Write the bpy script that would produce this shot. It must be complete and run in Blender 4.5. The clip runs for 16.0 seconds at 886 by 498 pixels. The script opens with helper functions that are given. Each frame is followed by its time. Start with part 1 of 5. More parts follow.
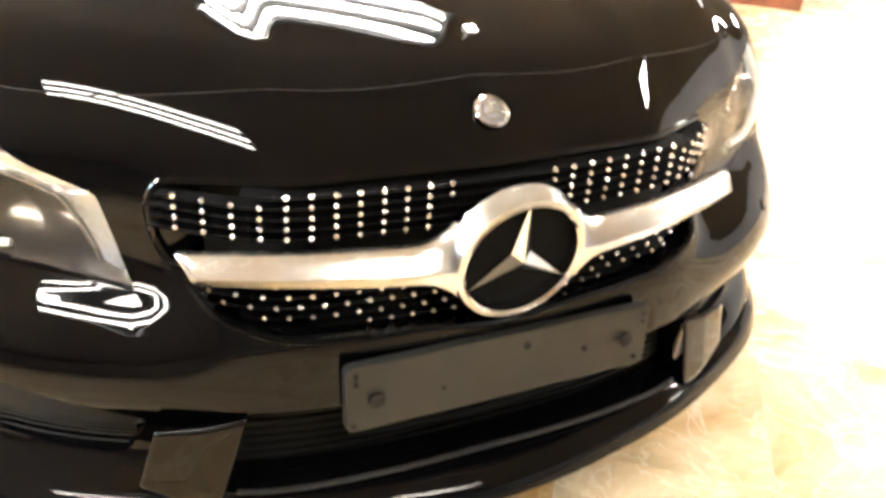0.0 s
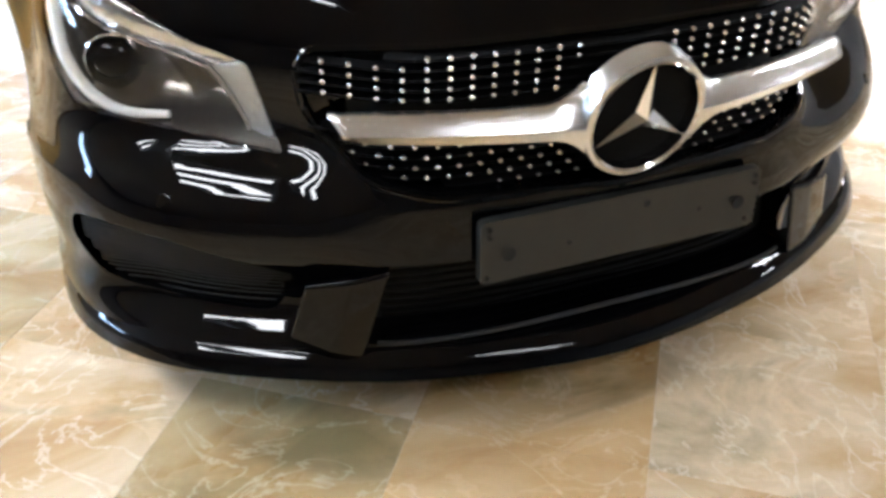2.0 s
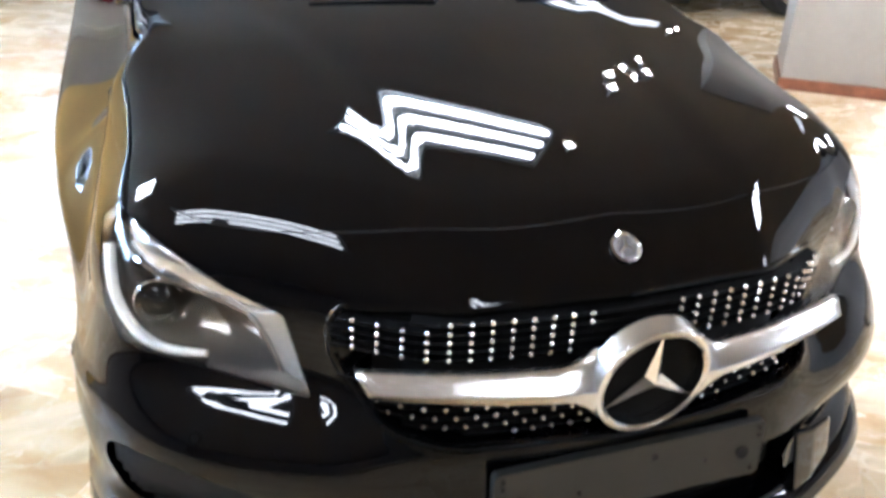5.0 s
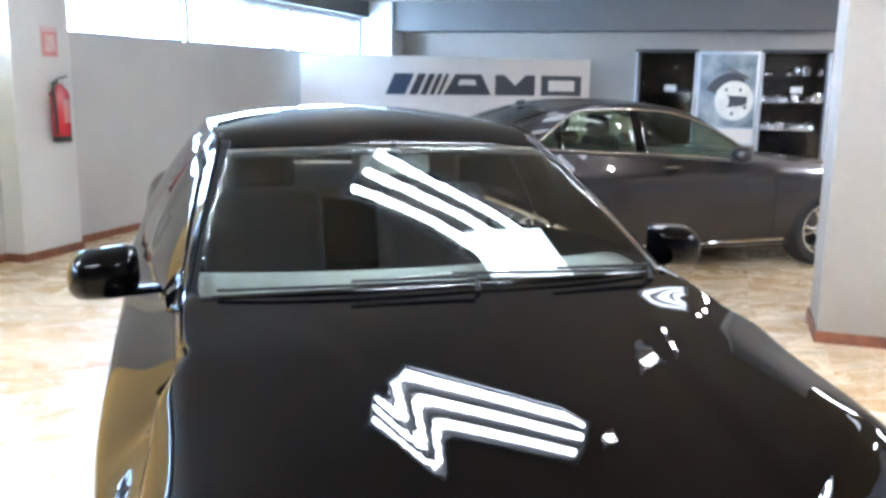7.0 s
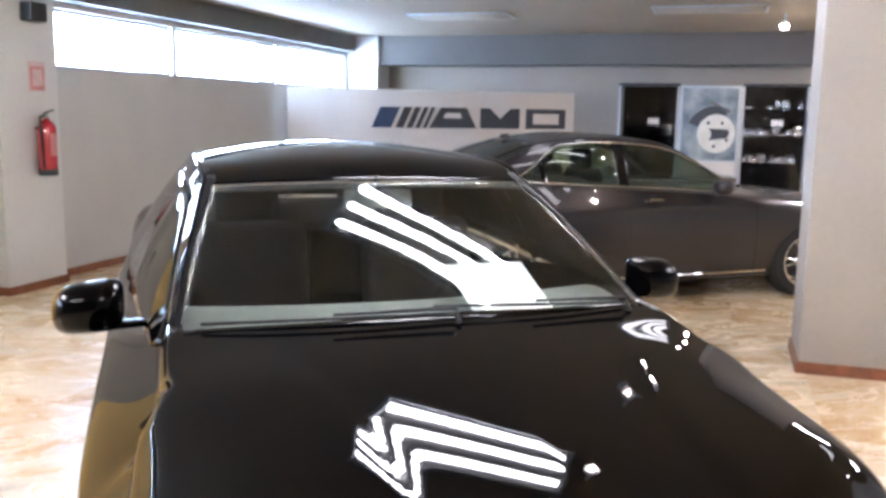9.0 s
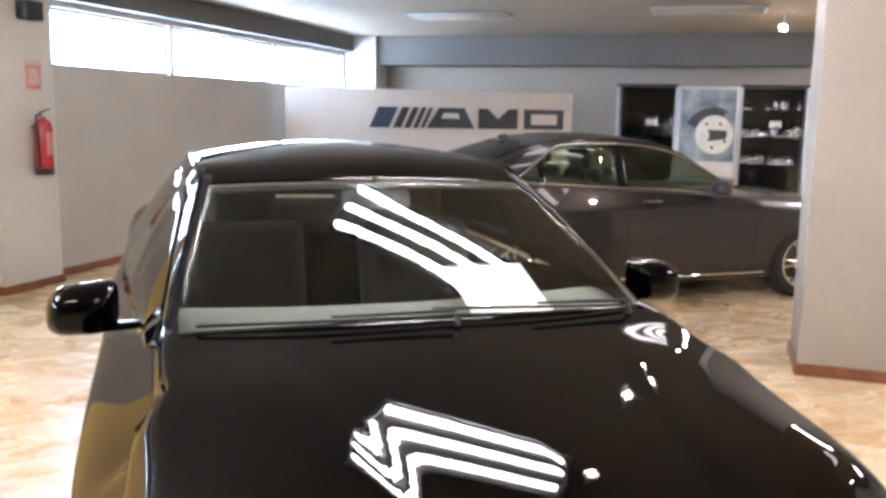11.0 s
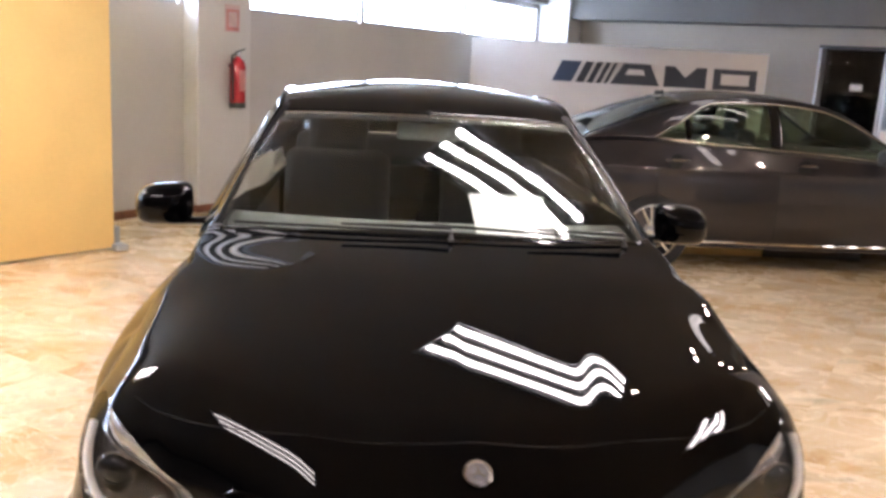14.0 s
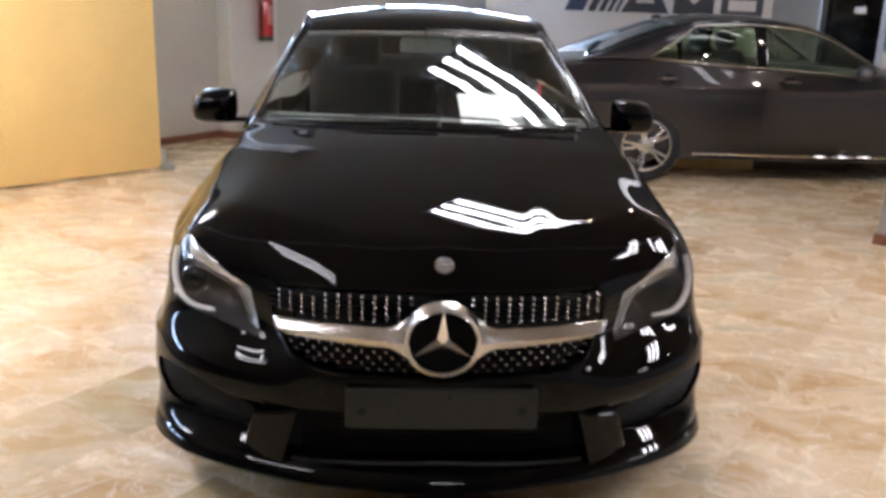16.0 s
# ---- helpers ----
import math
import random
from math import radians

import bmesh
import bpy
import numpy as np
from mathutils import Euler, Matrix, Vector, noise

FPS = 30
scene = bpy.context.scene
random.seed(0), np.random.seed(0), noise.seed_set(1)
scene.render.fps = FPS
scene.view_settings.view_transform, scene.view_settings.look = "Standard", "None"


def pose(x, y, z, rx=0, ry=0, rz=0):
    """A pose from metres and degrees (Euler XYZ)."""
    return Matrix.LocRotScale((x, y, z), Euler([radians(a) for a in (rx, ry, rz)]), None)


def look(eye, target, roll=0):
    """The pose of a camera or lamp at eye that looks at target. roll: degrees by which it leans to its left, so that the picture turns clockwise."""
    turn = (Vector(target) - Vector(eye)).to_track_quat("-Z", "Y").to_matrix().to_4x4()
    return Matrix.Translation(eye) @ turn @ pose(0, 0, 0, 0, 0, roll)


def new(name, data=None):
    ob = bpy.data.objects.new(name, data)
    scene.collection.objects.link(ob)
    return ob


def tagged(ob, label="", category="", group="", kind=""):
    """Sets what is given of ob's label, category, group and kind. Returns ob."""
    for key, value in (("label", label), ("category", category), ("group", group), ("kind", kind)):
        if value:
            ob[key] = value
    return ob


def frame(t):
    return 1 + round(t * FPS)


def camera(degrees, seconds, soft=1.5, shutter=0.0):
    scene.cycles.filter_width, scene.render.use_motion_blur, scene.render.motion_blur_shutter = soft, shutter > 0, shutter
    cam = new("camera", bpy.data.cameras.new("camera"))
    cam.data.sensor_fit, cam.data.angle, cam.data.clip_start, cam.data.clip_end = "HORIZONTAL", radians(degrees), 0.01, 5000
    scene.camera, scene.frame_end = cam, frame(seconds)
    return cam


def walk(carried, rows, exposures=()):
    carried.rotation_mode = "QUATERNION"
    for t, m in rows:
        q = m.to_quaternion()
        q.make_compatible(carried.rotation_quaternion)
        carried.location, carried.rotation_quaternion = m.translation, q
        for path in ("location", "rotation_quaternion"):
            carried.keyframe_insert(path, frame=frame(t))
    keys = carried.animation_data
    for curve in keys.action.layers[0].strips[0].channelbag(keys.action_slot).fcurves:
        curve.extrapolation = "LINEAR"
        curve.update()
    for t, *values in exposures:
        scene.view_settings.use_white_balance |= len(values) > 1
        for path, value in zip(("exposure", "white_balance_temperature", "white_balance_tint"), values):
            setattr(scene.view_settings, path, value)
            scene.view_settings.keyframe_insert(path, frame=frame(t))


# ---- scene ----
cam = camera(53.5, 16.0, soft=3.2, shutter=0.5)
# seconds, stops, kelvin, tint
EXPOSURES = [(0, 3.36, 6500, 10), (1, 2.58, 6000, 8), (2, 2.06, 5550, 9), (3.2, 2.0, 5550, 10), (5.5, 2.5, 5080, 10), (6.5, 2.45, 5000, 9), (8, 2.0, 5550, 14), (9, 1.96, 5650, 18), (12, 1.95, 6300, 20), (13.5, 1.82, 6350, 23), (16, 1.46, 5750, 18)]
PATH = [
    (0, (-0.606, -0.974, 1.283), (0.164, 0.581, 0.289), 4.2),
    (0.5, (-0.673, -1.032, 1.271), (0.147, 0.456, 0.216), 3.3),
    (1, (-0.701, -1.063, 1.254), (0.055, 0.405, 0.126), 2.2),
    (1.5, (-0.738, -1.06, 1.236), (-0.027, 0.432, 0.11), 0.7),
    (2, (-0.768, -1.057, 1.227), (-0.137, 0.471, 0.102), 1.1),
    (2.5, (-0.785, -1.048, 1.222), (-0.204, 0.518, 0.123), 2.0),
    (3, (-0.804, -1.048, 1.206), (-0.243, 0.56, 0.158), 3.0),
    (3.2, (-0.805, -1.05, 1.205), (-0.24, 0.578, 0.19), 3.4),
    (5.5, (-0.752, -1.004, 1.494), (-0.092, 0.729, 0.745), 1.9),
    (6, (-0.732, -0.968, 1.506), (-0.098, 0.849, 0.961), 1.1),
    (6.5, (-0.778, -0.954, 1.571), (-0.134, 0.884, 1.118), 1.2),
    (7, (-0.783, -0.951, 1.598), (-0.162, 0.913, 1.223), 0.9),
    (7.5, (-0.76, -0.951, 1.597), (-0.136, 0.918, 1.258), 1.2),
    (8, (-0.753, -0.953, 1.595), (-0.125, 0.916, 1.257), 0.4),
    (8.5, (-0.758, -0.961, 1.597), (-0.104, 0.904, 1.288), 0.5),
    (9, (-0.78, -0.996, 1.612), (-0.129, 0.87, 1.308), 0.9),
    (11.5, (-0.775, -0.964, 1.611), (-0.117, 0.9, 1.307), 1.1),
    (12, (-0.775, -0.97, 1.605), (-0.116, 0.892, 1.291), 1.0),
    (12.5, (-0.701, -0.927, 1.61), (-0.135, 0.96, 1.265), 0.0),
    (13, (-0.48, -1.005, 1.548), (-0.259, 0.949, 1.184), 0.7),
    (13.5, (-0.369, -1.181, 1.575), (-0.206, 0.779, 1.212), 1.8),
    (14, (-0.235, -1.439, 1.587), (-0.052, 0.508, 1.17), 3.3),
    (14.5, (-0.099, -1.649, 1.564), (-0.059, 0.308, 1.156), 1.5),
    (15, (-0.037, -1.886, 1.584), (-0.06, 0.052, 1.091), 1.9),
    (15.5, (-0.099, -2.097, 1.565), (-0.067, -0.157, 1.077), 1.4),
    (16, (-0.148, -2.258, 1.543), (-0.029, -0.34, 0.991), 2.0),
]
walk(cam, [(t, look(eye, target, roll)) for t, eye, target, roll in PATH], EXPOSURES)

# ---------- world and light ----------
world = bpy.data.worlds.new("world")
scene.world = world
world.use_nodes = True
wn = world.node_tree.nodes
sky = wn.new("ShaderNodeTexSky")
sky.sky_type, sky.sun_disc = "NISHITA", False
sky.sun_elevation, sky.sun_rotation = radians(40), radians(200)
world.node_tree.links.new(sky.outputs[0], wn["Background"].inputs[0])
wn["Background"].inputs[1].default_value = 0.15


# ---------- materials ----------
def material(name, base, rough=0.5, metal=0.0, var=0.10, scale=6.0, bump=0.0, bump_scale=80.0, coat=0.0,
             rough_var=0.06, second=None, ior=1.5):
    m = bpy.data.materials.new(name)
    m.use_nodes = True
    n, l = m.node_tree.nodes, m.node_tree.links
    p = n["Principled BSDF"]
    p.inputs["Metallic"].default_value = metal
    p.inputs["IOR"].default_value = ior
    p.inputs["Coat Weight"].default_value = coat
    p.inputs["Coat Roughness"].default_value = 0.02
    tc = n.new("ShaderNodeTexCoord")
    big, fine = n.new("ShaderNodeTexNoise"), n.new("ShaderNodeTexNoise")
    big.inputs["Scale"].default_value, fine.inputs["Scale"].default_value = scale, scale * 14
    big.inputs["Detail"].default_value = fine.inputs["Detail"].default_value = 4
    for t in (big, fine):
        l.new(tc.outputs["Object"], t.inputs["Vector"])
    add = n.new("ShaderNodeMath")
    add.operation = "MULTIPLY_ADD"
    add.inputs[1].default_value = 0.35
    l.new(fine.outputs["Fac"], add.inputs[0])
    l.new(big.outputs["Fac"], add.inputs[2])
    mix = n.new("ShaderNodeMix")
    mix.data_type = "RGBA"
    c2 = second or tuple(c * (1 - 2 * var) for c in base)
    mix.inputs["A"].default_value = (*base, 1)
    mix.inputs["B"].default_value = (*c2, 1)
    ramp = n.new("ShaderNodeMapRange")
    ramp.inputs["From Min"].default_value, ramp.inputs["From Max"].default_value = 0.45, 0.95
    l.new(add.outputs[0], ramp.inputs["Value"])
    l.new(ramp.outputs[0], mix.inputs["Factor"])
    l.new(mix.outputs["Result"], p.inputs["Base Color"])
    rr = n.new("ShaderNodeMapRange")
    rr.inputs["To Min"].default_value, rr.inputs["To Max"].default_value = max(0.0, rough - rough_var), rough + rough_var
    l.new(fine.outputs["Fac"], rr.inputs["Value"])
    l.new(rr.outputs[0], p.inputs["Roughness"])
    if bump:
        b, bt = n.new("ShaderNodeBump"), n.new("ShaderNodeTexNoise")
        bt.inputs["Scale"].default_value = bump_scale
        l.new(tc.outputs["Object"], bt.inputs["Vector"])
        b.inputs["Strength"].default_value, b.inputs["Distance"].default_value = bump, 0.004
        l.new(bt.outputs["Fac"], b.inputs["Height"])
        l.new(b.outputs[0], p.inputs["Normal"])
    return m


def glass(name, tint=(1, 1, 1), see=0.9, rough=0.0):
    """A thin pane: clear or tinted see-through with a mirror gloss on top."""
    m = bpy.data.materials.new(name)
    m.use_nodes = True
    n, l = m.node_tree.nodes, m.node_tree.links
    n.remove(n["Principled BSDF"])
    tr, gl, mx, lw = (n.new("ShaderNodeBsdfTransparent"), n.new("ShaderNodeBsdfGlossy"),
                      n.new("ShaderNodeMixShader"), n.new("ShaderNodeLayerWeight"))
    tr.inputs[0].default_value = (*[c * see for c in tint], 1)
    gl.inputs["Roughness"].default_value = rough
    lw.inputs[0].default_value = 0.5
    po, ma = n.new("ShaderNodeMath"), n.new("ShaderNodeMath")
    po.operation, ma.operation = "POWER", "MULTIPLY_ADD"
    po.inputs[1].default_value = 5.0
    ma.inputs[1].default_value, ma.inputs[2].default_value = 0.95, 0.045
    l.new(lw.outputs["Facing"], po.inputs[0])
    l.new(po.outputs[0], ma.inputs[0])
    l.new(ma.outputs[0], mx.inputs[0])
    l.new(tr.outputs[0], mx.inputs[1])
    l.new(gl.outputs[0], mx.inputs[2])
    l.new(mx.outputs[0], n["Material Output"].inputs[0])
    return m


def glow(name, color, power):
    m = bpy.data.materials.new(name)
    m.use_nodes = True
    p = m.node_tree.nodes["Principled BSDF"]
    p.inputs["Base Color"].default_value = (0.8, 0.8, 0.8, 1)
    p.inputs["Emission Color"].default_value = (*color, 1)
    p.inputs["Emission Strength"].default_value = power
    return m


def marble(name, shade=None):
    """Veined polished stone; each slab takes a shade of its own, or the one given."""
    m = bpy.data.materials.new(name)
    m.use_nodes = True
    n, l = m.node_tree.nodes, m.node_tree.links
    p = n["Principled BSDF"]
    geo, info = n.new("ShaderNodeNewGeometry"), n.new("ShaderNodeObjectInfo")
    comb = n.new("ShaderNodeCombineXYZ")
    far = n.new("ShaderNodeMath")
    far.operation, far.inputs[1].default_value = "MULTIPLY", 23.0
    both, pick = n.new("ShaderNodeMath"), n.new("ShaderNodeMath")
    both.operation, pick.operation = "ADD", "FRACT"
    l.new(info.outputs["Random"], both.inputs[0])
    l.new(geo.outputs["Random Per Island"], both.inputs[1])
    if shade is None:
        l.new(both.outputs[0], pick.inputs[0])
    else:
        pick.inputs[0].default_value = shade
    l.new(pick.outputs[0], far.inputs[0])
    for k in (0, 1, 2):
        l.new(far.outputs[0], comb.inputs[k])
    off = n.new("ShaderNodeVectorMath")
    l.new(geo.outputs["Position"], off.inputs[0])
    l.new(comb.outputs[0], off.inputs[1])
    stretch = n.new("ShaderNodeMapping")
    stretch.inputs["Rotation"].default_value = (0, 0, 0.6)
    stretch.inputs["Scale"].default_value = (0.9, 1.6, 1.0)
    l.new(off.outputs[0], stretch.inputs[0])

    def noise_tex(scale, detail, rough, warp, src):
        t = n.new("ShaderNodeTexNoise")
        t.inputs["Scale"].default_value, t.inputs["Detail"].default_value = scale, detail
        t.inputs["Roughness"].default_value, t.inputs["Distortion"].default_value = rough, warp
        l.new(src.outputs[0], t.inputs["Vector"])
        return t
    cloud = noise_tex(2.1, 9, 0.62, 0.9, stretch)
    blot = noise_tex(2.2, 7, 0.62, 1.0, stretch)
    vein = noise_tex(3.0, 7, 0.55, 2.2, off)
    ramp = n.new("ShaderNodeValToRGB")
    e = ramp.color_ramp.elements
    e[0].position, e[0].color = 0.30, (0.48, 0.31, 0.145, 1)
    e[1].position, e[1].color = 0.66, (0.77, 0.645, 0.465, 1)
    for pos, c in ((0.41, (0.595, 0.43, 0.235)), (0.50, (0.68, 0.535, 0.34))):
        k = e.new(pos)
        k.color = (*c, 1)
    l.new(cloud.outputs["Fac"], ramp.inputs[0])
    green = n.new("ShaderNodeMapRange")
    green.inputs["From Min"].default_value, green.inputs["From Max"].default_value = 0.53, 0.70
    green.inputs["To Max"].default_value = 0.9
    l.new(blot.outputs["Fac"], green.inputs["Value"])
    gm = n.new("ShaderNodeMix")
    gm.data_type = "RGBA"
    gm.inputs["B"].default_value = (0.34, 0.28, 0.15, 1)
    l.new(green.outputs[0], gm.inputs["Factor"])
    l.new(ramp.outputs[0], gm.inputs["A"])
    dist = n.new("ShaderNodeMath")
    dist.operation, dist.inputs[1].default_value = "SUBTRACT", 0.5
    l.new(vein.outputs["Fac"], dist.inputs[0])
    ab = n.new("ShaderNodeMath")
    ab.operation = "ABSOLUTE"
    l.new(dist.outputs[0], ab.inputs[0])
    vr = n.new("ShaderNodeMapRange")
    vr.inputs["From Min"].default_value, vr.inputs["From Max"].default_value = 0.0, 0.016
    vr.inputs["To Min"].default_value, vr.inputs["To Max"].default_value = 0.58, 0.0
    l.new(ab.outputs[0], vr.inputs["Value"])
    vm = n.new("ShaderNodeMix")
    vm.data_type = "RGBA"
    vm.inputs["B"].default_value = (0.88, 0.82, 0.70, 1)
    l.new(vr.outputs[0], vm.inputs["Factor"])
    l.new(gm.outputs["Result"], vm.inputs["A"])
    # slabs differ: most are cream, some ochre, a few olive grey
    slab = n.new("ShaderNodeValToRGB")
    slab.color_ramp.interpolation = "CONSTANT"
    s = slab.color_ramp.elements
    s[0].position, s[0].color = 0.0, (1.0, 1.0, 1.0, 1)
    s[1].position, s[1].color = 0.42, (0.93, 0.86, 0.76, 1)
    for pos, c in ((0.62, (1.0, 0.96, 0.90)), (0.74, (0.86, 0.75, 0.56)), (0.88, (0.66, 0.66, 0.56))):
        k = s.new(pos)
        k.color = (*c, 1)
    l.new(pick.outputs[0], slab.inputs[0])
    tone = n.new("ShaderNodeMix")
    tone.data_type, tone.blend_type = "RGBA", "MULTIPLY"
    tone.inputs["Factor"].default_value = 0.40 if shade is None else 0.9
    l.new(vm.outputs["Result"], tone.inputs["A"])
    l.new(slab.outputs[0], tone.inputs["B"])
    l.new(tone.outputs["Result"], p.inputs["Base Color"])
    rr = n.new("ShaderNodeMapRange")
    rr.inputs["To Min"].default_value, rr.inputs["To Max"].default_value = 0.18, 0.36
    l.new(blot.outputs["Fac"], rr.inputs["Value"])
    l.new(rr.outputs[0], p.inputs["Roughness"])
    return m


PAINT = material("black_paint", (0.0016, 0.0016, 0.0020), 0.02, 0, 0.2, 30, rough_var=0.01, ior=1.32)
GREY_PAINT = material("grey_paint", (0.034, 0.030, 0.033), 0.30, 0.75, 0.08, 60, coat=1.0)
SATIN = material("satin_silver", (0.66, 0.66, 0.655), 0.24, 1.0, 0.03, 30)
STAR = material("star_chrome", (0.90, 0.90, 0.89), 0.16, 1.0, 0.03, 20, rough_var=0.03)
CHROME = material("chrome", (0.80, 0.80, 0.80), 0.05, 1.0, 0.03, 20, rough_var=0.02)
PILLAR_BLACK = material("pillar_black", (0.004, 0.004, 0.0045), 0.62, 0, 0.2, 30, ior=1.22)
DARK_PLASTIC = material("dark_plastic", (0.018, 0.018, 0.018), 0.45, 0, 0.2, 40, bump=0.1, bump_scale=400)
PLATE_PLASTIC = material("plate_plastic", (0.010, 0.011, 0.010), 0.48, 0, 0.15, 25, bump=0.12, bump_scale=500)
GLOSS_BLACK = material("gloss_black", (0.002, 0.002, 0.002), 0.05, 0, 0.2, 20, ior=1.35)
PIT = material("dark_void", (0.004, 0.004, 0.004), 0.8, 0, 0.2, 20)
RUBBER = material("rubber", (0.012, 0.012, 0.012), 0.7, 0, 0.2, 30, bump=0.2, bump_scale=150)
ALLOY = material("alloy", (0.62, 0.62, 0.62), 0.25, 1.0, 0.05, 20)
LAMP_GREY = material("lamp_housing", (0.17, 0.155, 0.14), 0.22, 0.75, 0.12, 20)
UNLIT_TUBE = material("unlit_tube", (0.42, 0.38, 0.31), 0.4, 0, 0.05, 20)
LAMP_WHITE = material("lamp_guide", (0.80, 0.80, 0.78), 0.25, 0, 0.03, 20)
WINDSHIELD = glass("windshield_glass", (0.94, 0.98, 0.96), 0.96)
REAR_GLASS = glass("rear_glass", (0.7, 0.75, 0.72), 0.14)
LENS = glass("lens_glass", (1, 1, 1), 0.93)
DARK_GLASS = glass("tinted_glass", (0.84, 0.92, 0.82), 0.84)
CABIN = material("cabin_trim", (0.010, 0.010, 0.011), 0.6, 0, 0.2, 20, bump=0.2, bump_scale=300)
DASH = material("dash_top", (0.19, 0.205, 0.185), 0.6, 0, 0.15, 20, bump=0.2, bump_scale=300)
SEAT = material("seat_fabric", (0.0045, 0.0048, 0.0055), 0.8, 0, 0.2, 30, bump=0.3, bump_scale=500)
PAPER = material("paper", (0.92, 0.92, 0.91), 0.6, 0, 0.02, 8)
WALL = material("wall_paint", (0.52, 0.49, 0.46), 0.75, 0, 0.05, 1.5, bump=0.12, bump_scale=140)
WHITE_WALL = material("white_wall_paint", (0.62, 0.60, 0.575), 0.75, 0, 0.05, 1.5, bump=0.12, bump_scale=140)
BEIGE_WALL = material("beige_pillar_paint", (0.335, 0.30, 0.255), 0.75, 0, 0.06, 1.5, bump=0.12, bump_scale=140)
# darker copy of the wall paint: the weaker light there is in the colour
SHADED_WALL = material("shaded_wall_paint", (0.28, 0.235, 0.185), 0.75, 0, 0.06, 1.5, bump=0.12, bump_scale=140)
GREY_WALL = material("grey_wall_paint", (0.115, 0.105, 0.092), 0.7, 0, 0.06, 1.5, bump=0.12, bump_scale=140)
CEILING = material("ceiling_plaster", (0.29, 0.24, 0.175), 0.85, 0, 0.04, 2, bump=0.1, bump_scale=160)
YELLOW = material("yellow_panel_paint", (0.94, 0.66, 0.25), 0.5, 0, 0.05, 2, bump=0.05)
SKIRTING = material("skirting_wood", (0.26, 0.095, 0.045), 0.4, 0, 0.25, 14)
ALU = material("window_aluminium", (0.45, 0.47, 0.50), 0.4, 0.7, 0.05, 20)
SIGN_BOARD = material("sign_board_laminate", (0.56, 0.51, 0.46), 0.45, 0, 0.04, 2)
INK = material("sign_ink", (0.03, 0.032, 0.04), 0.4, 0, 0.1, 20)
BLUE_INK = material("sign_blue", (0.03, 0.05, 0.10), 0.4, 0, 0.1, 20)
FADED_RED = material("faded_red", (0.60, 0.22, 0.20), 0.4, 0, 0.15, 12)
PALE_PINK = material("pale_print", (0.62, 0.44, 0.42), 0.5, 0, 0.12, 12)
RED = material("red_enamel", (0.42, 0.028, 0.035), 0.25, 0, 0.08, 15, coat=0.5)
TUBE = glow("tube_light", (1.0, 0.93, 0.84), 36)
SKY_GLOW = glow("sky_glow", (0.58, 0.78, 1.0), 15)
INTAKE_RIB = material("intake_rib", (0.016, 0.016, 0.016), 0.5, 0, 0.2, 30, ior=1.35)
MESH_BLACK = material("mesh_black", (0.0025, 0.0025, 0.0025), 0.8, 0, 0.2, 30, ior=1.2)
CLEAR_RIB = material("ribbed_clear", (0.55, 0.55, 0.53), 0.22, 0.7, 0.15, 90, bump=0.5, bump_scale=160)
TUBE_DIM = glow("tube_light_dim", (1.0, 0.93, 0.84), 0.4)
TUBE_LOW = glow("tube_light_low", (1.0, 0.93, 0.84), 1.8)
TUBE_SOFT = glow("tube_light_soft", (1.0, 0.93, 0.84), 1.9)
TUBE_FILL = glow("tube_light_fill", (1.0, 0.93, 0.84), 64)
TUBE_MID = glow("tube_light_mid", (1.0, 0.93, 0.84), 15)
SPOT = glow("spot_bulb", (1.0, 0.80, 0.58), 130)
STRIP = material("lamp_strip", (0.68, 0.68, 0.68), 0.18, 0.9, 0.12, 40, bump=0.15, bump_scale=60)
BADGE_DARK = material("badge_enamel", (0.38, 0.38, 0.40), 0.2, 0.3, 0.2, 40)
FLOOR_STONE = marble("polished_marble")
FLOOR_OLIVE = marble("polished_marble_olive", 0.93)
FLOOR_OCHRE = marble("polished_marble_ochre", 0.80)
LOUVRE = material("louvre_grey", (0.012, 0.012, 0.012), 0.5, 0, 0.1, 20)
GROUT = material("grout", (0.74, 0.64, 0.48), 0.6, 0, 0.1, 10)


# ---------- mesh tools ----------
def raw(name, verts, faces, mat, parent=None, label="", smooth=True, sharp=38):
    me = bpy.data.meshes.new(name)
    me.from_pydata([tuple(map(float, v)) for v in verts], [], faces)
    me.validate()
    me.materials.append(mat)
    if smooth:
        me.polygons.foreach_set("use_smooth", [True] * len(me.polygons))
        me.set_sharp_from_angle(angle=radians(sharp))
    ob = new(name, me)
    if parent:
        ob.parent = parent
    return tagged(ob, label)


def part(name, bm, mat, parent=None, label="", smooth=True, sharp=38):
    bmesh.ops.recalc_face_normals(bm, faces=bm.faces)
    me = bpy.data.meshes.new(name)
    bm.to_mesh(me)
    bm.free()
    me.materials.append(mat)
    if smooth:
        me.polygons.foreach_set("use_smooth", [True] * len(me.polygons))
        me.set_sharp_from_angle(angle=radians(sharp))
    ob = new(name, me)
    if parent:
        ob.parent = parent
    return tagged(ob, label)


def thing(name, label, category, at=(0, 0, 0), rz=0.0, group=""):
    ob = new(name)
    ob.matrix_basis = pose(*at, 0, 0, rz)
    return tagged(ob, label, category, group)


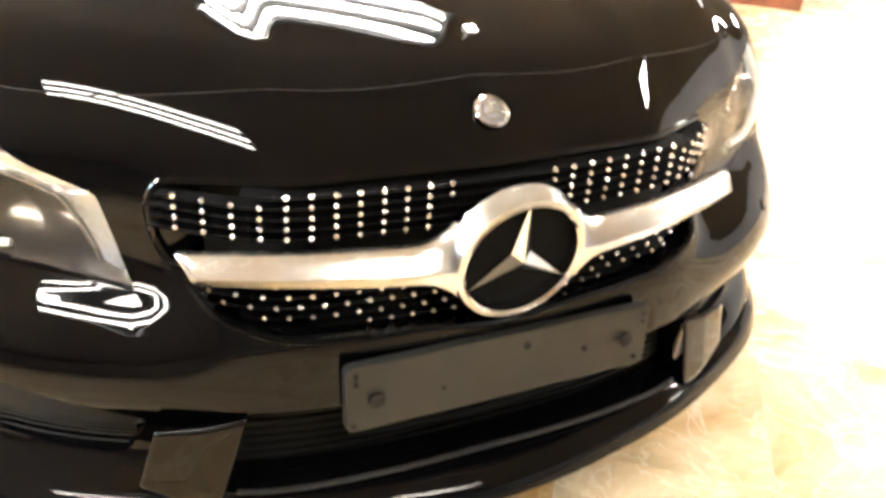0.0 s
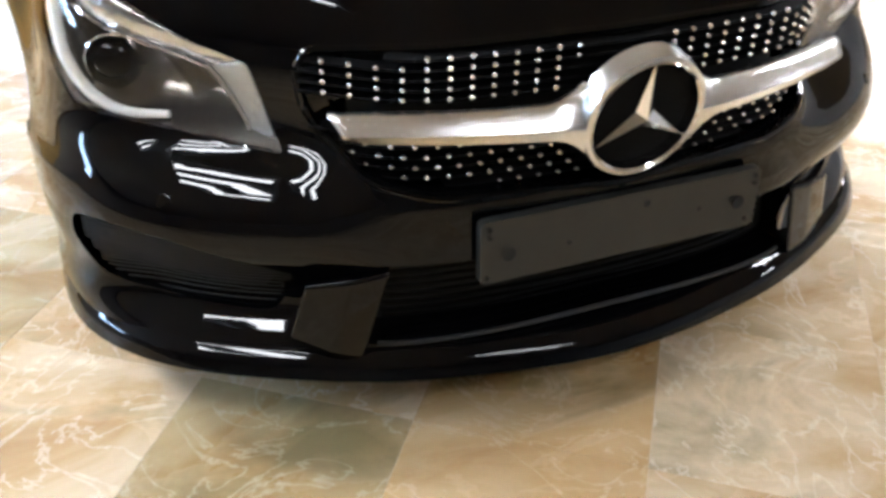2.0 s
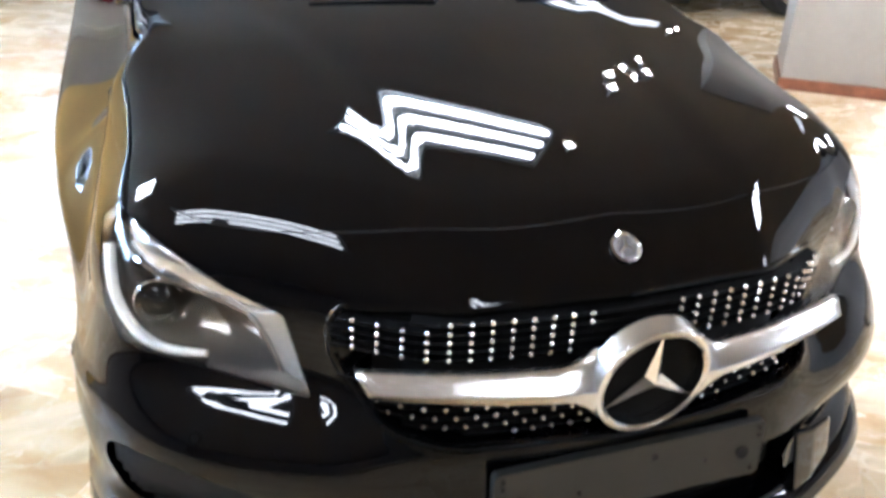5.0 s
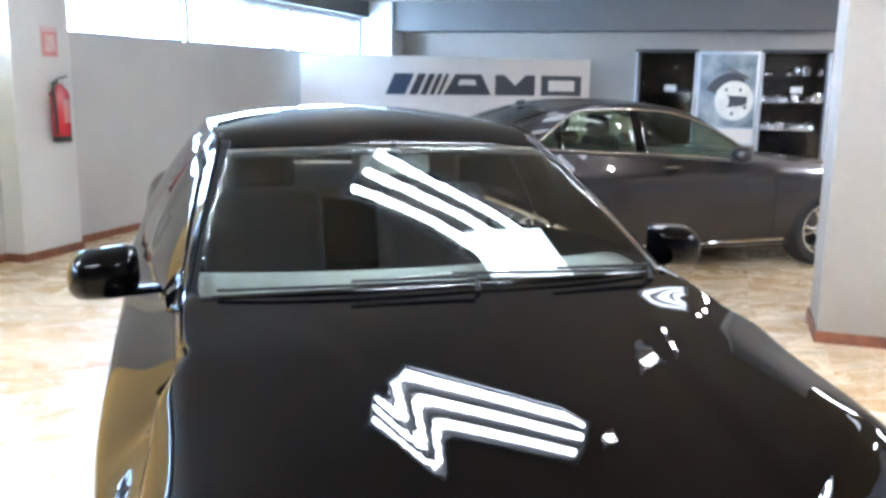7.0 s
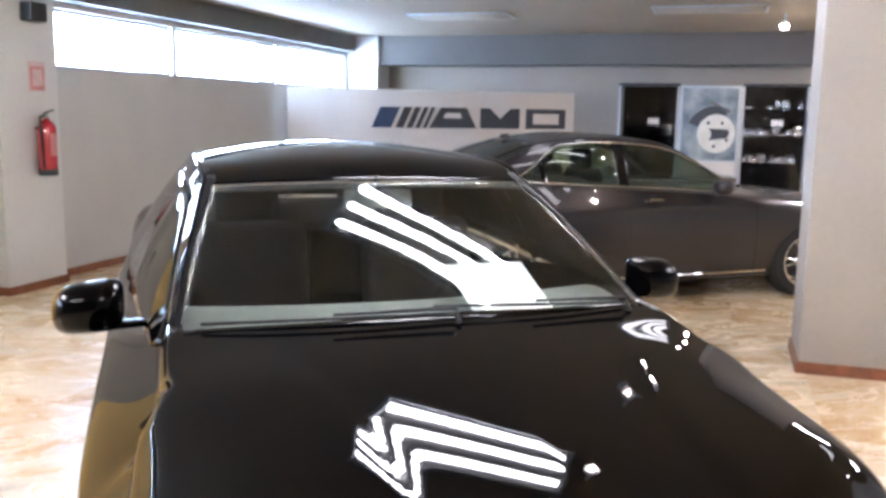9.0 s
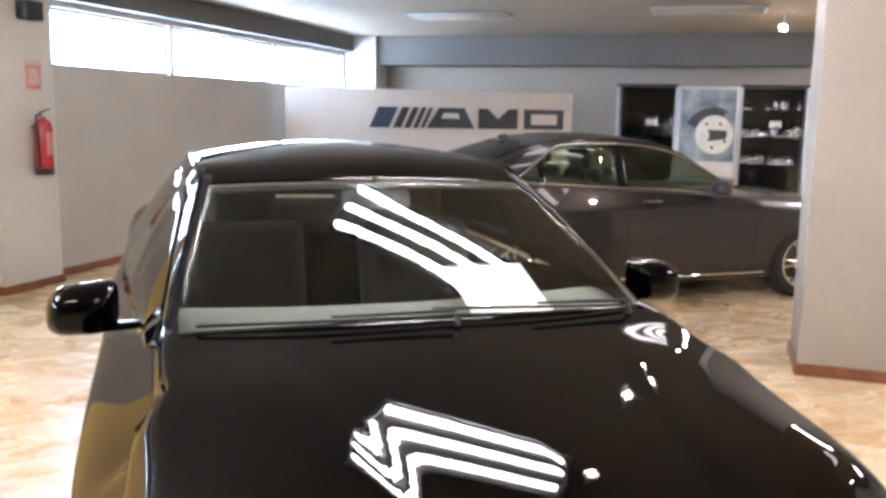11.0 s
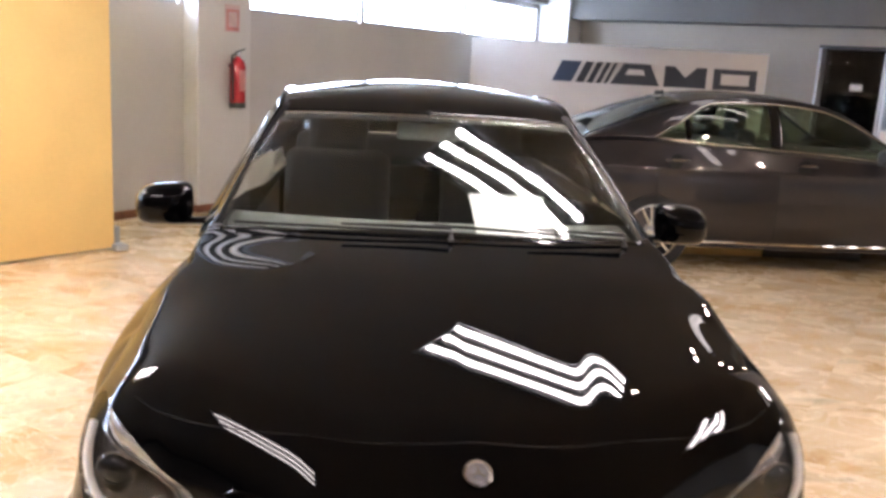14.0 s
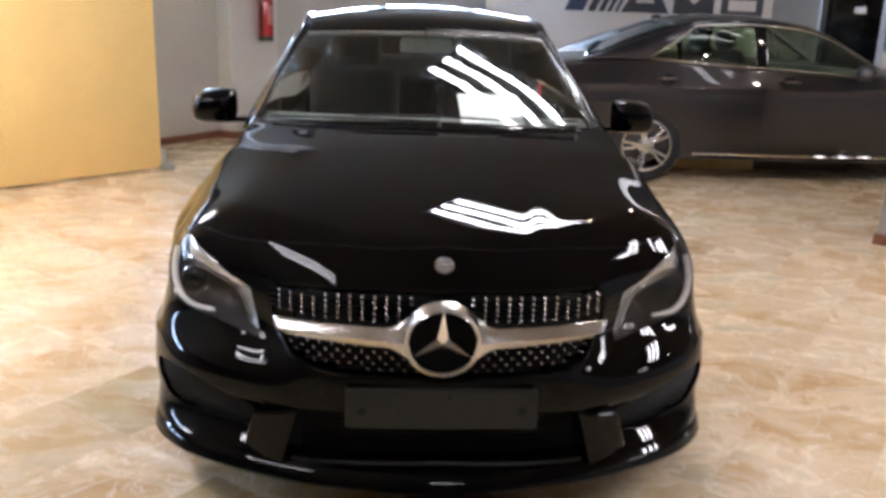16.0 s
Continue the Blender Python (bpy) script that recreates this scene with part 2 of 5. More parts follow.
def box(size, at=(0, 0, 0), bevel=0.0, turn=None, bm=None, seg=2):
    bm = bm or bmesh.new()
    out = bmesh.ops.create_cube(bm, size=1)["verts"]
    bmesh.ops.scale(bm, vec=size, verts=out)
    if bevel:
        es = list({e for v in out for e in v.link_edges})
        r = bmesh.ops.bevel(bm, geom=es, offset=bevel, segments=seg, profile=0.5, affect="EDGES")
        out = list({v for f in r["faces"] for v in f.verts} | {v for v in out if v.is_valid})
    m = Matrix.Translation(at) @ (turn or Matrix())
    bmesh.ops.transform(bm, matrix=m, verts=out)
    return bm


def lathe(profile, n=32, axis="z", at=(0, 0, 0), bm=None):
    """Turn (radius, height) pairs round an axis."""
    bm = bm or bmesh.new()
    rings = []
    for r, h in profile:
        ring = []
        for i in range(n):
            a = 2 * math.pi * i / n
            c, s = r * math.cos(a), r * math.sin(a)
            v = {"z": (c, s, h), "y": (c, h, s), "x": (h, c, s)}[axis]
            ring.append(bm.verts.new(Vector(v) + Vector(at)))
        rings.append(ring)
    for a, b in zip(rings, rings[1:]):
        for i in range(n):
            bm.faces.new((a[i], a[(i + 1) % n], b[(i + 1) % n], b[i]))
    bmesh.ops.remove_doubles(bm, verts=bm.verts, dist=1e-6)
    return bm


def tube(points, r, n=8, bm=None, closed=False):
    bm = bm or bmesh.new()
    pts = [Vector(p) for p in points]
    rings = []
    for i, p in enumerate(pts):
        a = pts[i - 1] if (i or closed) else p
        b = pts[(i + 1) % len(pts)] if (i + 1 < len(pts) or closed) else p
        d = (b - a).normalized()
        side = d.cross(Vector((0, 0, 1)) if abs(d.z) < 0.95 else Vector((1, 0, 0))).normalized()
        up = side.cross(d)
        rad = r(i / (len(pts) - 1)) if callable(r) else r
        rings.append([bm.verts.new(p + rad * (math.cos(2 * math.pi * k / n) * side + math.sin(2 * math.pi * k / n) * up)) for k in range(n)])
    pairs = list(zip(rings, rings[1:])) + ([(rings[-1], rings[0])] if closed else [])
    for a, b in pairs:
        for k in range(n):
            bm.faces.new((a[k], a[(k + 1) % n], b[(k + 1) % n], b[k]))
    if not closed:
        bm.faces.new(rings[0])
        bm.faces.new(rings[-1])
    return bm


def prism(outline, d0, d1, axis="y", bm=None):
    """Extrude a flat outline (a, b) from depth d0 to d1 along an axis."""
    bm = bm or bmesh.new()
    put = {"y": lambda a, b, d: (a, d, b), "x": lambda a, b, d: (d, a, b), "z": lambda a, b, d: (a, b, d)}[axis]
    lo = [bm.verts.new(put(a, b, d0)) for a, b in outline]
    hi = [bm.verts.new(put(a, b, d1)) for a, b in outline]
    n = len(lo)
    for i in range(n):
        bm.faces.new((lo[i], lo[(i + 1) % n], hi[(i + 1) % n], hi[i]))
    bm.faces.new(lo)
    bm.faces.new(hi)
    bmesh.ops.recalc_face_normals(bm, faces=bm.faces)
    return bm


def spline(points):
    """A smooth function through (t, value...) knots: natural cubic, continuous in curvature."""
    t = np.array([p[0] for p in points], float)
    v = np.array([p[1:] for p in points], float)
    h = np.diff(t)
    n = len(t)
    A, R = np.zeros((n, n)), np.zeros_like(v)
    A[0, 0], A[0, 1], R[0] = 2, 1, 3 * (v[1] - v[0]) / h[0]
    A[-1, -1], A[-1, -2], R[-1] = 2, 1, 3 * (v[-1] - v[-2]) / h[-1]
    for i in range(1, n - 1):
        A[i, i - 1], A[i, i], A[i, i + 1] = h[i], 2 * (h[i] + h[i - 1]), h[i - 1]
        R[i] = 3 * (h[i] * (v[i] - v[i - 1]) / h[i - 1] + h[i - 1] * (v[i + 1] - v[i]) / h[i])
    m = np.linalg.solve(A, R)

    def f(x):
        i = int(min(max(np.searchsorted(t, x) - 1, 0), len(h) - 1))
        u = min(max((x - t[i]) / h[i], 0.0), 1.0)
        r = ((2 * u**3 - 3 * u**2 + 1) * v[i] + (u**3 - 2 * u**2 + u) * h[i] * m[i]
             + (3 * u**2 - 2 * u**3) * v[i + 1] + (u**3 - u**2) * h[i] * m[i + 1])
        return float(r[0]) if len(r) == 1 else r
    return f


def rounded(points, r, n=4):
    """A closed outline with its corners rounded by r."""
    p = [Vector(q) for q in points]
    out = []
    for i in range(len(p)):
        a, b, c = p[i - 1], p[i], p[(i + 1) % len(p)]
        rr = min(r, 0.45 * (a - b).length, 0.45 * (c - b).length)
        s, e = b + (a - b).normalized() * rr, b + (c - b).normalized() * rr
        for k in range(n + 1):
            u = k / n
            out.append(tuple((1 - u) ** 2 * s + 2 * u * (1 - u) * b + u * u * e))
    return out


def cut(ob, cutters, op="DIFFERENCE"):
    """Carve ob with closed meshes and keep the result as plain mesh."""
    for bm in cutters:
        bmesh.ops.recalc_face_normals(bm, faces=bm.faces)
        me = bpy.data.meshes.new("cutter")
        bm.to_mesh(me)
        bm.free()
        me.materials.append(ob.data.materials[0])
        c = new("cutter", me)
        mod = ob.modifiers.new("cut", "BOOLEAN")
        mod.operation, mod.solver, mod.object = op, "EXACT", c
        bpy.context.view_layer.update()
        done = bpy.data.meshes.new_from_object(ob.evaluated_get(bpy.context.evaluated_depsgraph_get()))
        ob.modifiers.remove(mod)
        ob.data = done
        bpy.data.objects.remove(c)
    ob.data.polygons.foreach_set("use_smooth", [True] * len(ob.data.polygons))
    ob.data.set_sharp_from_angle(angle=radians(30))
    return ob


# ---------- the room: q runs in from the window wall, p along it ----------
P0, TURN = Vector((-1.64, 7.85, 0)), -36.7
ROOM = Matrix.Translation(P0) @ pose(0, 0, 0, 0, 0, TURN)
CEIL = 2.84
Q1, PA, PB = 15.0, -15.0, 7.5          # far side wall, wall behind, back wall


def structure(name, bm, mat, label, smooth=False):
    ob = part(name, bm, mat, None, label, smooth)
    ob.matrix_basis = ROOM
    return tagged(ob, kind="structure", category=name.split("_")[0])


def span(q0, q1, p0, p1, z0, z1, bm=None, bevel=0.0):
    return box((q1 - q0, p1 - p0, z1 - z0), ((q0 + q1) / 2, (p0 + p1) / 2, (z0 + z1) / 2), bevel, None, bm)


# window wall with a band of high windows
WZ0, WZ1 = 1.98, 2.53
BAYS = [(-9.2, -7.0), (-6.9, -4.9), (-4.8, -2.8), (-2.7, -0.66), (0.12, 2.15), (2.23, 4.58), (4.66, 6.92)]
wall = span(-0.3, 0, PA, PB + 0.3, -0.02, WZ0)
span(-0.3, 0, PA, PB + 0.3, WZ1, CEIL, wall)
edges = [PA] + [e for b in BAYS for e in b] + [PB + 0.3]
for a, b in zip(edges[::2], edges[1::2]):
    span(-0.3, 0, a, b, WZ0, WZ1, wall)
structure("wall_west", wall, WALL, "pale grey plastered wall under a high window band")
beam = span(0.0, 0.16, PA, PB, WZ1 + 0.06, CEIL)
structure("beam_west", beam, GREY_WALL, "grey beam over the high windows")
for i, (a, b) in enumerate(BAYS):
    w = new("window_%d" % (i + 1))
    tagged(w, "high frosted window with a slim aluminium frame", "window", "high windows", "structure")
    w.matrix_basis = ROOM
    f = 0.035
    for n, s in (("frame_bottom", (-0.12, -0.06, a, b, WZ0, WZ0 + f)), ("frame_top", (-0.12, -0.06, a, b, WZ1 - f, WZ1)),
                 ("frame_side", (-0.12, -0.06, a, a + f, WZ0 + f, WZ1 - f)), ("frame_side", (-0.12, -0.06, b - f, b, WZ0 + f, WZ1 - f))):
        part(n, span(*s), ALU, w, smooth=False)
    pane = part("pane", span(-0.094, -0.088, a + f, b - f, WZ0 + f, WZ1 - f), LENS, w, smooth=False)
    pane.visible_shadow = False
# bright sky behind the frosted panes
tagged(structure("backdrop", span(-0.60, -0.58, PA - 2, PB + 2, 1.0, 4.0), SKY_GLOW, "bright overcast sky outside the windows"), category="backdrop")
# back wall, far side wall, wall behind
structure("wall_north", span(0, Q1, PB, PB + 0.3, -0.02, CEIL), SHADED_WALL, "grey plastered back wall of the showroom")
structure("beam_north", span(0.16, Q1, PB - 0.45, PB, 2.38, CEIL), GREY_WALL, "dark grey boxed beam along the back wall")
structure("wall_east", span(Q1, Q1 + 0.3, PA, PB + 0.3, -0.02, CEIL), WALL, "plain plastered wall")
structure("wall_south", span(0, Q1, PA - 0.3, PA, -0.02, CEIL), SHADED_WALL, "plain dark wall behind the cars")
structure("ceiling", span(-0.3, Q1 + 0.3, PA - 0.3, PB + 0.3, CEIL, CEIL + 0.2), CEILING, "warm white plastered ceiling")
structure("floor", span(-0.3, Q1 + 0.3, PA - 0.3, PB + 0.3, -0.12, -0.0012), GROUT, "polished beige marble floor")
# pillars
structure("pillar_1", span(0.0, 0.2, -0.62, 0.08, 0, CEIL, bevel=0.006), WHITE_WALL, "white plastered wall pillar carrying a fire extinguisher")
structure("pillar_2", span(0.0, 0.55, 6.98, PB, 0, CEIL, bevel=0.006), WALL, "grey corner pillar")
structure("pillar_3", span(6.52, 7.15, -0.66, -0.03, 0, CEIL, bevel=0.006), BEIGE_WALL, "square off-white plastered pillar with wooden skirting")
for n, s in (("baseboard_1", (0, 0.015, 0.08, 6.98)), ("baseboard_2", (0.2, 0.215, -0.62, 0.095)), ("baseboard_3", (0, 0.215, -0.635, -0.62)),
             ("baseboard_4", (0.55, Q1, PB - 0.015, PB)), ("baseboard_5", (6.505, 7.165, -0.675, -0.66)), ("baseboard_6", (6.505, 6.52, -0.66, -0.015)),
             ("baseboard_7", (0, 0.015, PA, -0.635)), ("baseboard_8", (7.15, 7.165, -0.66, -0.015))):
    structure(n, span(*s, 0, 0.075, bevel=0.003), SKIRTING, "reddish-brown wooden skirting board")


# ceiling luminaires with three tubes; a few are unseen extras for fill light
def luminaire(q, p, lamp=None):
    t = thing("ceiling_light", "recessed ceiling light with three fluorescent tubes", "ceiling light", ROOM @ Vector((q, p, CEIL)), TURN, "ceiling lights")
    fr = box((1.26, 0.03, 0.02), (0, 0.31, -0.012), 0.003)
    box((1.26, 0.03, 0.02), (0, -0.31, -0.012), 0.003, None, fr)
    box((0.03, 0.59, 0.02), (0.615, 0, -0.012), 0.003, None, fr)
    box((0.03, 0.59, 0.02), (-0.615, 0, -0.012), 0.003, None, fr)
    part("frame", fr, ALU, t)
    part("louvre", box((1.2, 0.59, 0.004), (0, 0, -0.004)), LOUVRE, t, "dark louvre plate", False)
    for y in (-0.20, 0, 0.20):
        dm = box((1.17, 0.062, 0.03), (0, y, -0.02), 0.012, None, None, 3)
        part("tube", dm, lamp or TUBE, t, "glowing fluorescent tube in its trough")
    return t


# (2.0, -5.3), (12.2, -3.0), (8.8, 4.1), (12.2, 4.1) are unseen, added as fill
for q, p, lamp in [(5.10, -2.95, TUBE), (9.0, -2.8, TUBE), (4.6, -7.0, TUBE_MID), (7.7, -7.0, TUBE_MID), (2.0, -5.3, TUBE_FILL), (8.7, 0.8, TUBE_LOW), (5.45, 0.7, TUBE_SOFT), (12.2, -3.0, TUBE_MID), (8.8, 4.1, TUBE), (12.2, 4.1, TUBE)]:
    luminaire(q, p, lamp)
tagged(luminaire(2.1, -2.4, TUBE_DIM), "recessed ceiling light with three dim tubes")
for q, p in ((2.74, 4.34), (5.74, 4.1)):
    tagged(luminaire(q, p, UNLIT_TUBE), "recessed ceiling light with three unlit tubes")


# ---------- yellow partition, sign board ----------
yp = thing("partition", "free-standing yellow painted partition panel", "partition", (-2.19, 5.5, 0), 45.5)
part("panel", box((3.6, 0.07, 2.16), (-1.8, 0, 1.10), 0.004), YELLOW, yp)
ft = box((0.10, 0.22, 0.05), (0.03, 0, 0.025), 0.006)
part("foot", ft, ALU, yp, "grey metal foot")
part("foot_post", box((0.05, 0.05, 0.13), (0.03, 0, 0.115), 0.004), ALU, yp)
part("foot", box((0.10, 0.3, 0.02), (-2.6, 0, 0.01), 0.004), ALU, yp, "grey metal foot")

sg = thing("sign_board", "free-standing beige sign board with a dark emblem", "sign board", (1.20, 11.22, 0), -4.3)
part("board", box((4.22, 0.06, 1.94), (2.11, 0.03, 0.97), 0.004), SIGN_BOARD, sg)


def slant(x0, x1, z0=1.41, z1=1.70, lean=0.13):
    return [(x0, z0), (x1, z0), (x1 + lean, z1), (x0 + lean, z1)]


def emblem(name, outline, mat):
    part(name, prism(outline, -0.012, 0.0), mat, sg, smooth=False)


emblem("emblem_bar", slant(1.16, 1.44), BLUE_INK)
for x0, w in ((1.50, 0.115), (1.66, 0.085), (1.79, 0.065), (1.90, 0.05)):
    emblem("emblem_bar", slant(x0, x0 + w), INK)
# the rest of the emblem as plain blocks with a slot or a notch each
emblem("emblem_block", [(1.99, 1.41), (2.70, 1.41), (2.55, 1.70), (2.17, 1.70)], INK)
part("emblem_slot", prism([(2.20, 1.55), (2.48, 1.55), (2.45, 1.625), (2.24, 1.625)], -0.0155, -0.0095), SIGN_BOARD, sg, smooth=False)
emblem("emblem_block", [(2.76, 1.41), (3.36, 1.41), (3.36, 1.70), (3.22, 1.70), (3.06, 1.55), (2.90, 1.70), (2.76, 1.70)], INK)
emblem("emblem_block", [(3.46, 1.41), (4.08, 1.41), (4.08, 1.70), (3.46, 1.70)], INK)
part("emblem_slot", box((0.40, 0.006, 0.15), (3.77, -0.0125, 1.555)), SIGN_BOARD, sg, smooth=False)


# ---------- wall things ----------
def at_room(name, label, category, q, p, z, rz=0.0, group=""):
    return thing(name, label, category, ROOM @ Vector((q, p, z)), TURN + rz, group)


ex = at_room("fire_extinguisher", "red fire extinguisher hung on the white pillar", "fire extinguisher", 0.30, -0.20, 1.03)
part("cylinder", lathe([(0.0, 0.0), (0.07, 0.0), (0.078, 0.02), (0.078, 0.40), (0.062, 0.45), (0.028, 0.475), (0.028, 0.49), (0, 0.49)], 28), RED, ex, "red enamelled cylinder")
part("base_ring", lathe([(0.0, -0.01), (0.074, -0.01), (0.08, 0.0), (0.08, 0.045), (0.0, 0.045)], 28), DARK_PLASTIC, ex)
part("valve", lathe([(0.0, 0.485), (0.022, 0.485), (0.022, 0.53), (0, 0.53)], 16), CHROME, ex)
part("lever", box((0.02, 0.13, 0.012), (0, 0.03, 0.545), 0.003, pose(0, 0, 0, 14)), DARK_PLASTIC, ex)
part("hose", tube([(0, -0.02, 0.51), (0.0, -0.075, 0.50), (0.02, -0.095, 0.42), (0.03, -0.095, 0.2), (0.03, -0.09, 0.06)], 0.011), RUBBER, ex)
part("bracket", box((0.05, 0.05, 0.03), (-0.08, 0, 0.40), 0.003), DARK_PLASTIC, ex)
part("tag", prism([(0.0795 * math.cos(k * 0.1 - 0.5), 0.0795 * math.sin(k * 0.1 - 0.5)) for k in range(11)] + [(0.074 * math.cos(0.5 - k * 0.1), 0.074 * math.sin(0.5 - k * 0.1)) for k in range(11)], 0.16, 0.36, "z"), FADED_RED, ex, "faded instruction label")
sn = at_room("safety_sign", "small red and white safety sign on the pillar", "sign", 0.205, -0.18, 1.88)
part("plate", box((0.004, 0.20, 0.26), (0, 0, 0), 0.001), PALE_PINK, sn)
part("field", box((0.003, 0.16, 0.20), (0.003, 0, -0.015)), FADED_RED, sn)
part("inner_field", box((0.003, 0.115, 0.145), (0.0055, 0, -0.01)), PALE_PINK, sn)

# display cabinets on the back wall
def cabinet(q0, w, label):
    c = at_room("display_cabinet", label, "cabinet", q0 + w / 2, 6.72, 0, 0, "display cabinets")
    part("plinth", box((w, 0.70, 0.12), (0, 0.40, 0.06), 0.004), GREY_WALL, c)
    part("back", box((w, 0.02, 1.94), (0, 0.44, 1.09)), GLOSS_BLACK, c, "", False)
    for s in (-1, 1):
        part("side", box((0.03, 0.74, 1.94), (s * (w / 2 - 0.015), 0.38, 1.09), 0.002), ALU, c)
    part("top", box((w, 0.75, 0.04), (0, 0.375, 2.08), 0.002), DARK_PLASTIC, c)
    return c


for q0, w in ((4.47, 0.86), (6.20, 0.90)):
    c = cabinet(q0, w, "black display cabinet with small shiny parts on shelves")
    for k in range(4):
        part("shelf", box((w - 0.08, 0.36, 0.008), (0, 0.24, 0.6 + 0.38 * k)), LENS, c, "glass shelf", False)
    part("glass_door", box((w - 0.06, 0.006, 1.9), (0, 0.015, 1.09)), LENS, c, "clear glass door", False)
    for i in range(4):
        for j in range(3):
            part("stud", lathe([(0, -0.02), (0.012, -0.018), (0.016, 0), (0, 0)], 10, "y", ((i - 1.5) * (w - 0.2) / 3, 0.43, 1.35 + 0.26 * j)), CHROME, c)
    part("tag", box((0.16, 0.004, 0.09), (0.05, 0.41, 1.55)), PAPER, c, "small pale card")
random.seed(4)
for k in range(64):
    kind = random.choice(("bolt", "ring", "cap", "disc"))
    q, z, p = 6.27 + random.random() * 0.76, 0.612 + 0.38 * random.choice((1, 1, 2, 2, 3)), 6.80 + random.random() * 0.22
    o = at_room("display_part", "small polished metal car part on a shelf", "car part", q, p, z, random.random() * 360, "parts on shelves")
    g = 0.8 + 0.7 * random.random()
    if kind == "bolt":
        bm = lathe([(0, 0), (0.02 * g, 0), (0.024 * g, 0.02), (0.012, 0.03), (0.012, 0.09 * g), (0, 0.095 * g)], 12)
    elif kind == "ring":
        bm = lathe([(0.025, 0), (0.05 * g, 0), (0.05 * g, 0.03), (0.025, 0.03), (0.025, 0)], 20)
    elif kind == "cap":
        bm = lathe([(0, 0), (0.035 * g, 0), (0.04 * g, 0.04), (0.03 * g, 0.075), (0, 0.09 * g)], 16)
    else:
        bm = lathe([(0, -0.008), (0.055 * g, -0.008), (0.065 * g, 0), (0.045 * g, 0.010), (0, 0.006)], 24, "y", (0, 0, 0.065 * g))
    part("body", bm, random.choice((CHROME, CHROME, ALLOY)), o)

po = at_room("poster", "framed blue poster of a brake disc", "poster", 5.765, 6.72, 1.42)
part("frame", box((0.84, 0.74, 1.30), (0, 0.378, 0), 0.004), ALU, po, "grey display block behind the print")
part("print", box((0.76, 0.004, 1.02), (0, 0.002, 0.10)), material("poster_blue", (0.035, 0.065, 0.10), 0.35, 0, 0.3, 3.5, second=(0.36, 0.39, 0.38)), po, "blue-grey print", False)
part("caption", box((0.76, 0.004, 0.19), (0, 0.002, -0.525)), SIGN_BOARD, po, "pale caption field", False)
disc = material("poster_steel", (0.66, 0.63, 0.55), 0.4, 0, 0.12, 6)
DX, DZ = 0.10, -0.03


def print_shape(name, outline, d, mat, label=""):
    part(name, prism(outline, -d, 0.001), mat, po, label, False)


def oval(x, z, rx, rz, n=36):
    return [(x + rx * math.cos(2 * math.pi * k / n), z + rz * math.sin(2 * math.pi * k / n)) for k in range(n)]


print_shape("calliper", [(DX - 0.02 + r * math.cos(a), DZ + r * math.sin(a)) for r, rng in ((0.39, range(0, 13)), (0.20, range(12, -1, -1))) for a in [radians(62 + 8 * k) for k in rng]], 0.003, INK)
print_shape("arm", [(DX - 0.12, DZ + 0.44), (DX - 0.06, DZ + 0.455), (DX + 0.20, DZ + 0.31), (DX + 0.16, DZ + 0.29)], 0.003, GREY_WALL)
print_shape("disc", oval(DX, DZ, 0.26, 0.275), 0.005, disc, "pale printed disc")
print_shape("hub", rounded([(DX - 0.13, DZ - 0.10), (DX + 0.17, DZ - 0.06), (DX + 0.18, DZ + 0.06), (DX - 0.13, DZ + 0.075)], 0.04), 0.007, INK)
print_shape("hub_end", oval(DX - 0.13, DZ - 0.012, 0.065, 0.088), 0.009, disc)
for x, z in ((-0.11, 0.15), (0.08, 0.15), (0.15, -0.09), (-0.02, -0.18)):
    print_shape("hole", oval(DX + x, DZ + z, 0.022, 0.024, 14), 0.007, INK)

# halogen spot lamps on short stems
for q, p, b in ((6.58, 4.77, 1.0), (5.86, -2.92, 0.35), (5.86, -1.40, 0.3), (5.92, -1.64, 0.3), (6.18, 0.0, 0.45), (6.30, 0.80, 0.45)):
    sp = at_room("spot_lamp", "small halogen spot lamp under the ceiling", "spot lamp", q, p, CEIL, 0, "spot lamps")
    part("stem", tube([(0, 0, 0), (0, 0, -0.09)], 0.012), ALU, sp)
    part("shade", lathe([(0.0, -0.08), (0.03, -0.085), (0.045, -0.11), (0.05, -0.135), (0.045, -0.135), (0.03, -0.10), (0.0, -0.095)], 20), ALU, sp)
    part("bulb", lathe([(0, -0.182), (0.030 * b, -0.174), (0.046 * b, -0.148), (0.036 * b, -0.125), (0, -0.11)], 20), SPOT, sp, "glowing bulb")
lsp = at_room("loudspeaker", "small dark loudspeaker box high on the white pillar", "loudspeaker", 0.27, -0.25, 2.42)
part("box", box((0.12, 0.20, 0.16), (0, 0, 0), 0.015), DARK_PLASTIC, lsp)
part("bracket", box((0.03, 0.05, 0.05), (-0.065, 0, 0.0), 0.004), ALU, lsp)
det = at_room("detector", "small white motion detector on the corner pillar", "detector", 0.575, 7.35, 2.62)
part("casing", box((0.05, 0.07, 0.11), (0, 0, 0), 0.015), PAPER, det)


